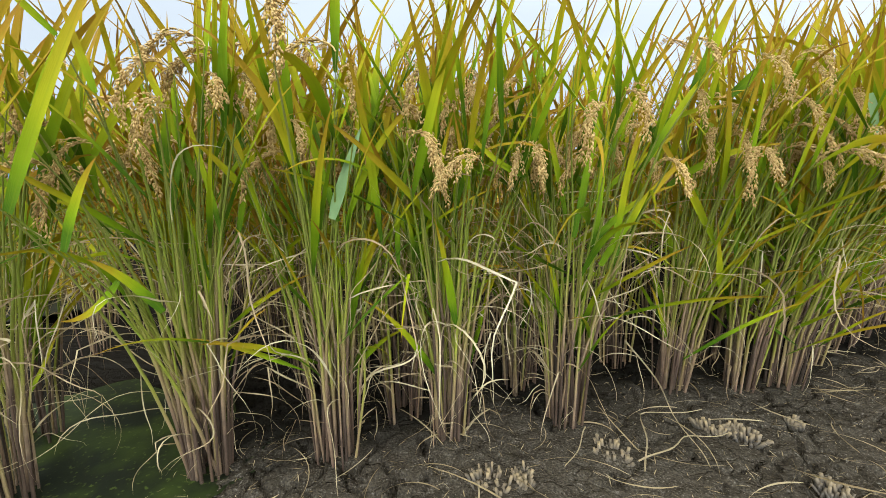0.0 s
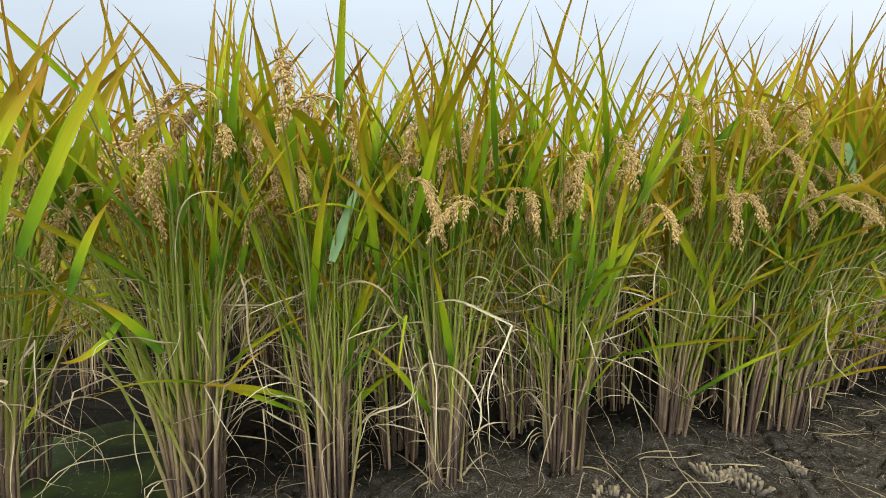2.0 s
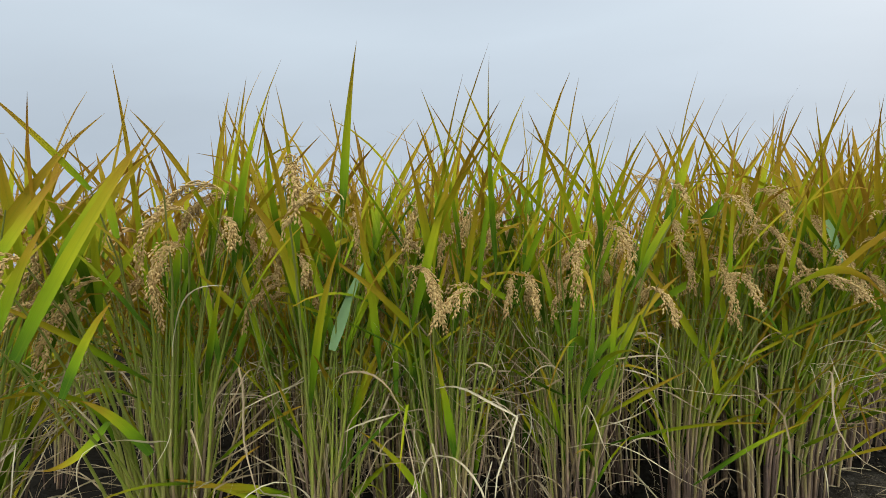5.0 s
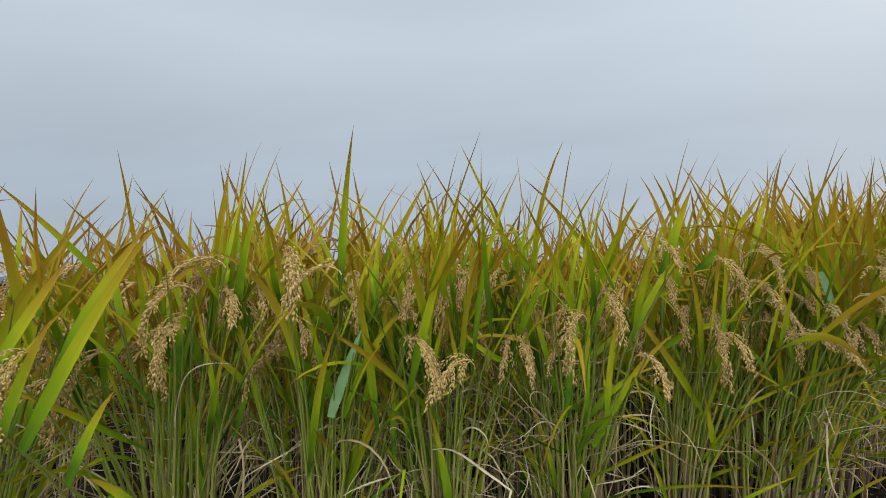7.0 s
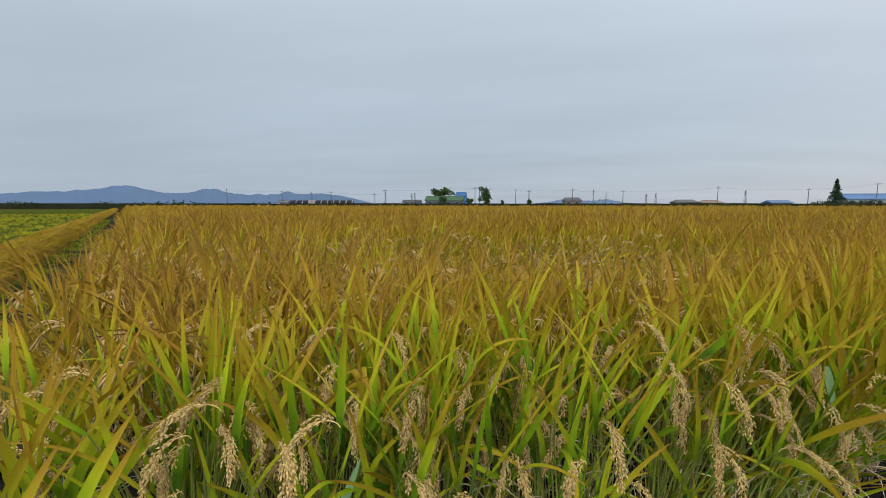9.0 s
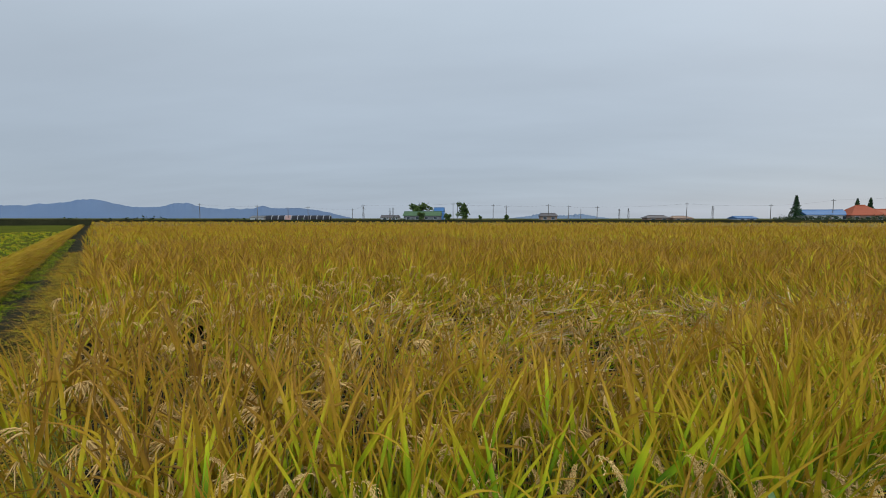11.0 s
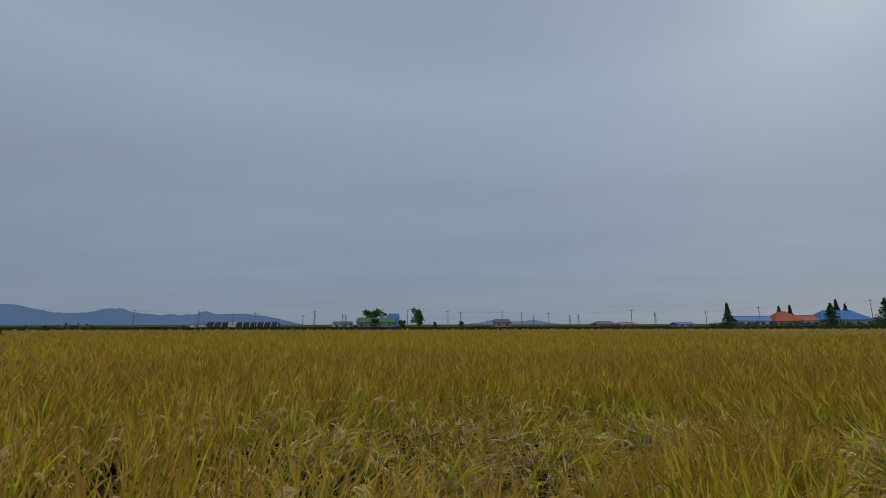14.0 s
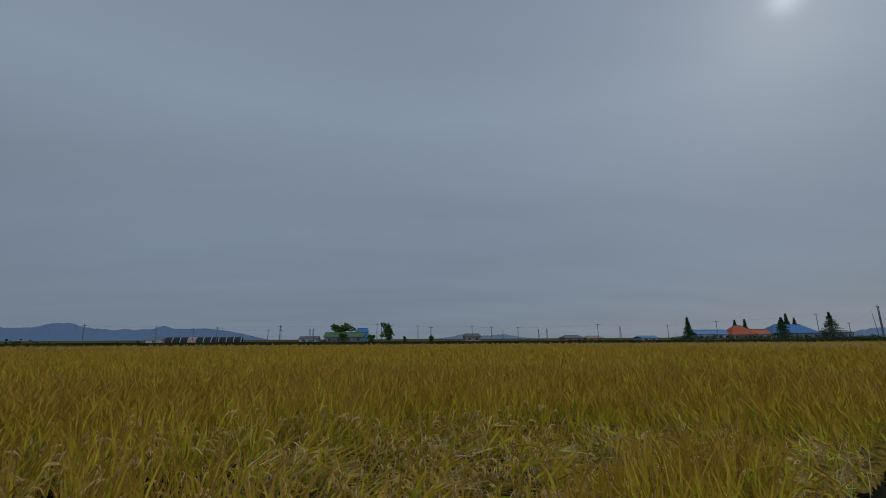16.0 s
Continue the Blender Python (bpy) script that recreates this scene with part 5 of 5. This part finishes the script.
POLES = [(-142.4, 8.9), (-112, 8.1), (-96.2, 7.1), (-86, 7.5), (-63.7, 6.2), (-58.5, 8.2), (-15, 8.9), (3.8, 8.1), (29.1, 8.0), (38.2, 7.5), (50.9, 7.2), (89.7, 8.6), (124.7, 7.8), (149.8, 9.9), (203.1, 13.2), (220, 8.9)]
for x_, h_ in POLES:
    pole(x_, 200, h_)
pole(-13.1, 202, 9.4)
pole(9.9, 202, 7.5, thick=0.2)
pole(44.1, 202, 6.1, arm=False)
pole(237.3, 200, 17.2, thick=0.2)
pole(241.5, 203, 17.2, thick=0.2)
pole(234.0, 199, 13.2, "leaning weathered utility pole", arm=False, tilt=-6)
for (x0_, h0_), (x1_, h1_) in zip(POLES[:-1], POLES[1:]):
    cable((x0_, 200, h0_ - 0.5), (x1_, 200, h1_ - 0.5), 0.5)
cable((220, 200, 8.4), (237.3, 200, 16.5), 0.6)
for x_, h_ in ((-117, 13), (-91, 11), (-88, 11.4), (129, 10.5), (121, 10), (201, 12.5)):
    pylon(x_, 400, h_)

# ---- puddle, stubble and straw at the edge ----


def puddle():
    M = Mat("algae_water")
    col = M.mix(M.ramp(M.noise(5, 5), [(0.42, (0, 0, 0)), (0.6, (1, 1, 1))]), (0.010, 0.012, 0.006), (0.030, 0.042, 0.008))
    sp = M.noise(70, 3)
    col = M.mix(M.ramp(sp, [(0.60, (0, 0, 0)), (0.68, (0.8, 0.8, 0.8))]), col, (0.055, 0.072, 0.015))
    M.color(col)
    M.b.inputs["Roughness"].default_value = 0.5
    M.b.inputs["Specular IOR Level"].default_value = 0.05
    M.bump(sp, 0.15, 0.002)
    b = Buf()
    th = np.linspace(0, 2 * np.pi, 48, endpoint=False)
    P = np.stack([-0.78 + np.cos(th) * (0.48 + 0.05 * np.sin(5 * th)), 0.88 + np.sin(th) * (0.42 + 0.05 * np.sin(7 * th)), 0 * th - 0.014], 1)
    b.add(np.concatenate([[(-0.78, 0.88, -0.014)], P]), None, [[0, k + 1, (k + 1) % 48 + 1] for k in range(48)])
    tagged(new("water", b.mesh("water", M.m)), "shallow dark puddle with green algae", "water", kind="structure")


puddle()
STRAW = Mat("pale_straw")
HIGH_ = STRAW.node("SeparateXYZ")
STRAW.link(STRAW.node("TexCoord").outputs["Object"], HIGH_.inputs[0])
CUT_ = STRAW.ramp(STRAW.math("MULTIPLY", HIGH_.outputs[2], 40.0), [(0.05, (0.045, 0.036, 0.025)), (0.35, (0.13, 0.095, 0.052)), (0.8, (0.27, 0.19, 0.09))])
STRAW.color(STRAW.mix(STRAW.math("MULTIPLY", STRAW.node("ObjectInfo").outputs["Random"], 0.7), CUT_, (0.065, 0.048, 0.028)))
STRAW.b.inputs["Roughness"].default_value = 0.7
STRAW = STRAW.m


def stubble(x, y, size, seed, label):
    r = np.random.default_rng(seed)
    thing = tagged(new("rice_stubble"), label, "stubble", "cut rice stubble")
    thing.matrix_basis = pose(x, y, 0, 0, 0, r.uniform(0, 360))
    for i in range(int(62 * size)):
        a, q = r.uniform(0, 6.28), math.sqrt(r.uniform(0, 1))
        p = np.array([math.cos(a) * q * 0.045 * size, math.sin(a) * q * 0.033 * size, -0.01])
        h = r.uniform(0.004, 0.021)
        lean = p * np.array([0.25, 0.25, 0]) + r.normal(0, 0.0065, 3) * (1, 1, 0)
        rad = r.uniform(0.0022, 0.0042)
        b = Buf()
        top = p + lean + (0, 0, h + 0.01)
        tube(b, [p, top, top, top - (0, 0, 0.004)], [rad, rad, rad * 0.6, rad * 0.55], 7)
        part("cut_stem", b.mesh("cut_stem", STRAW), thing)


for i_, (x_, y_, k_) in enumerate(((0.27, 0.965, 1.0), (0.335, 0.99, 0.6), (0.545, 1.105, 0.95), (0.83, 1.245, 1.0), (0.885, 1.225, 0.9), (1.04, 1.295, 0.45), (0.968, 1.043, 0.75))):
    stubble(x_, y_, k_, 70 + i_, "clump of pale cut rice stubble in the mud")


def straw(x, y, az, length, width, seed, z=0.012, bend=8, name="straw"):
    r = np.random.default_rng(seed)
    b = Buf()
    blade(b, (x, y, z), az, 84, r.uniform(4, 12), length, width, 9, r.uniform(0.2, 1.0), 1, 1.0, r.uniform(-130, 130), r.uniform(-200, 200), 60, 0.3)
    b.V[0][:, 2] = np.maximum(b.V[0][:, 2], 0.006)
    tagged(new(name, b.mesh(name, DULL)), "loose dry straw lying on the cracked mud", "straw", "loose straw")


rng = np.random.default_rng(77)
for i_ in range(110):
    x_ = R_(-0.35, 1.75)
    straw(x_, front_y(x_) + R_(-0.42, 0.06), R_(0, 360), R_(0.06, 0.26), R_(0.0018, 0.0048), 400 + i_)


def litter():
    """Chaff and short bits of straw over the mud."""
    global rng
    rng = np.random.default_rng(78)
    b = Buf()
    for i in range(1500):
        x = R_(-0.45, 2.2)
        y = front_y(x) + R_(-0.6, 0.25)
        blade(b, (x, y, 0.008), R_(0, 360), 86, R_(0, 8), R_(0.006, 0.035), R_(0.0012, 0.003), 2, R_(0.0, 1.1), 1, 1.0, 0, 0, 0, flat=True)
    tagged(new("straw_litter", b.mesh("straw_litter", DULL)), "scattered chaff and straw bits on the mud", "litter", kind="stuff")


litter()


def bent_straw(width, *points):
    """A long dead leaf or stalk lying in a bent line on the mud."""
    P = np.array(points, float)
    s = np.linspace(0, len(P) - 1, 8 * (len(P) - 1) + 1)
    Q = np.stack([np.interp(s, np.arange(len(P)), P[:, k]) for k in range(3)], 1)
    Q[1:-1] = (Q[:-2] + 2 * Q[1:-1] + Q[2:]) / 4
    Q[:, :2] += np.stack([0.006 * np.sin(s * 5 + 9 * P[0, 0]), 0.006 * np.sin(s * 6 + 7 * P[0, 1])], 1)
    Q[:, 2] += 0.004 + 0.003 * np.sin(s * 4)
    b = Buf()
    tube(b, Q, np.linspace(width, width * 0.5, len(Q)), 5, 0.9)
    tagged(new("straw", b.mesh("straw", DULL)), "long bent dead rice stalk lying on the mud", "straw", "loose straw")


bent_straw(0.0021, (0.576, 1.14, 0.264), (0.744, 1.304, 0.014), (0.736, 1.058, 0.014))
bent_straw(0.0021, (0.602, 1.029, 0.014), (0.653, 1.271, 0.014), (0.816, 1.306, 0.014))
bent_straw(0.0021, (0.599, 1.061, 0.014), (0.734, 1.177, 0.014), (0.840, 1.204, 0.014))
bent_straw(0.0036, (0.192, 1.121, 0.014), (0.249, 1.233, 0.014))
bent_straw(0.0018, (0.503, 1.178, 0.014), (0.430, 1.021, 0.014))
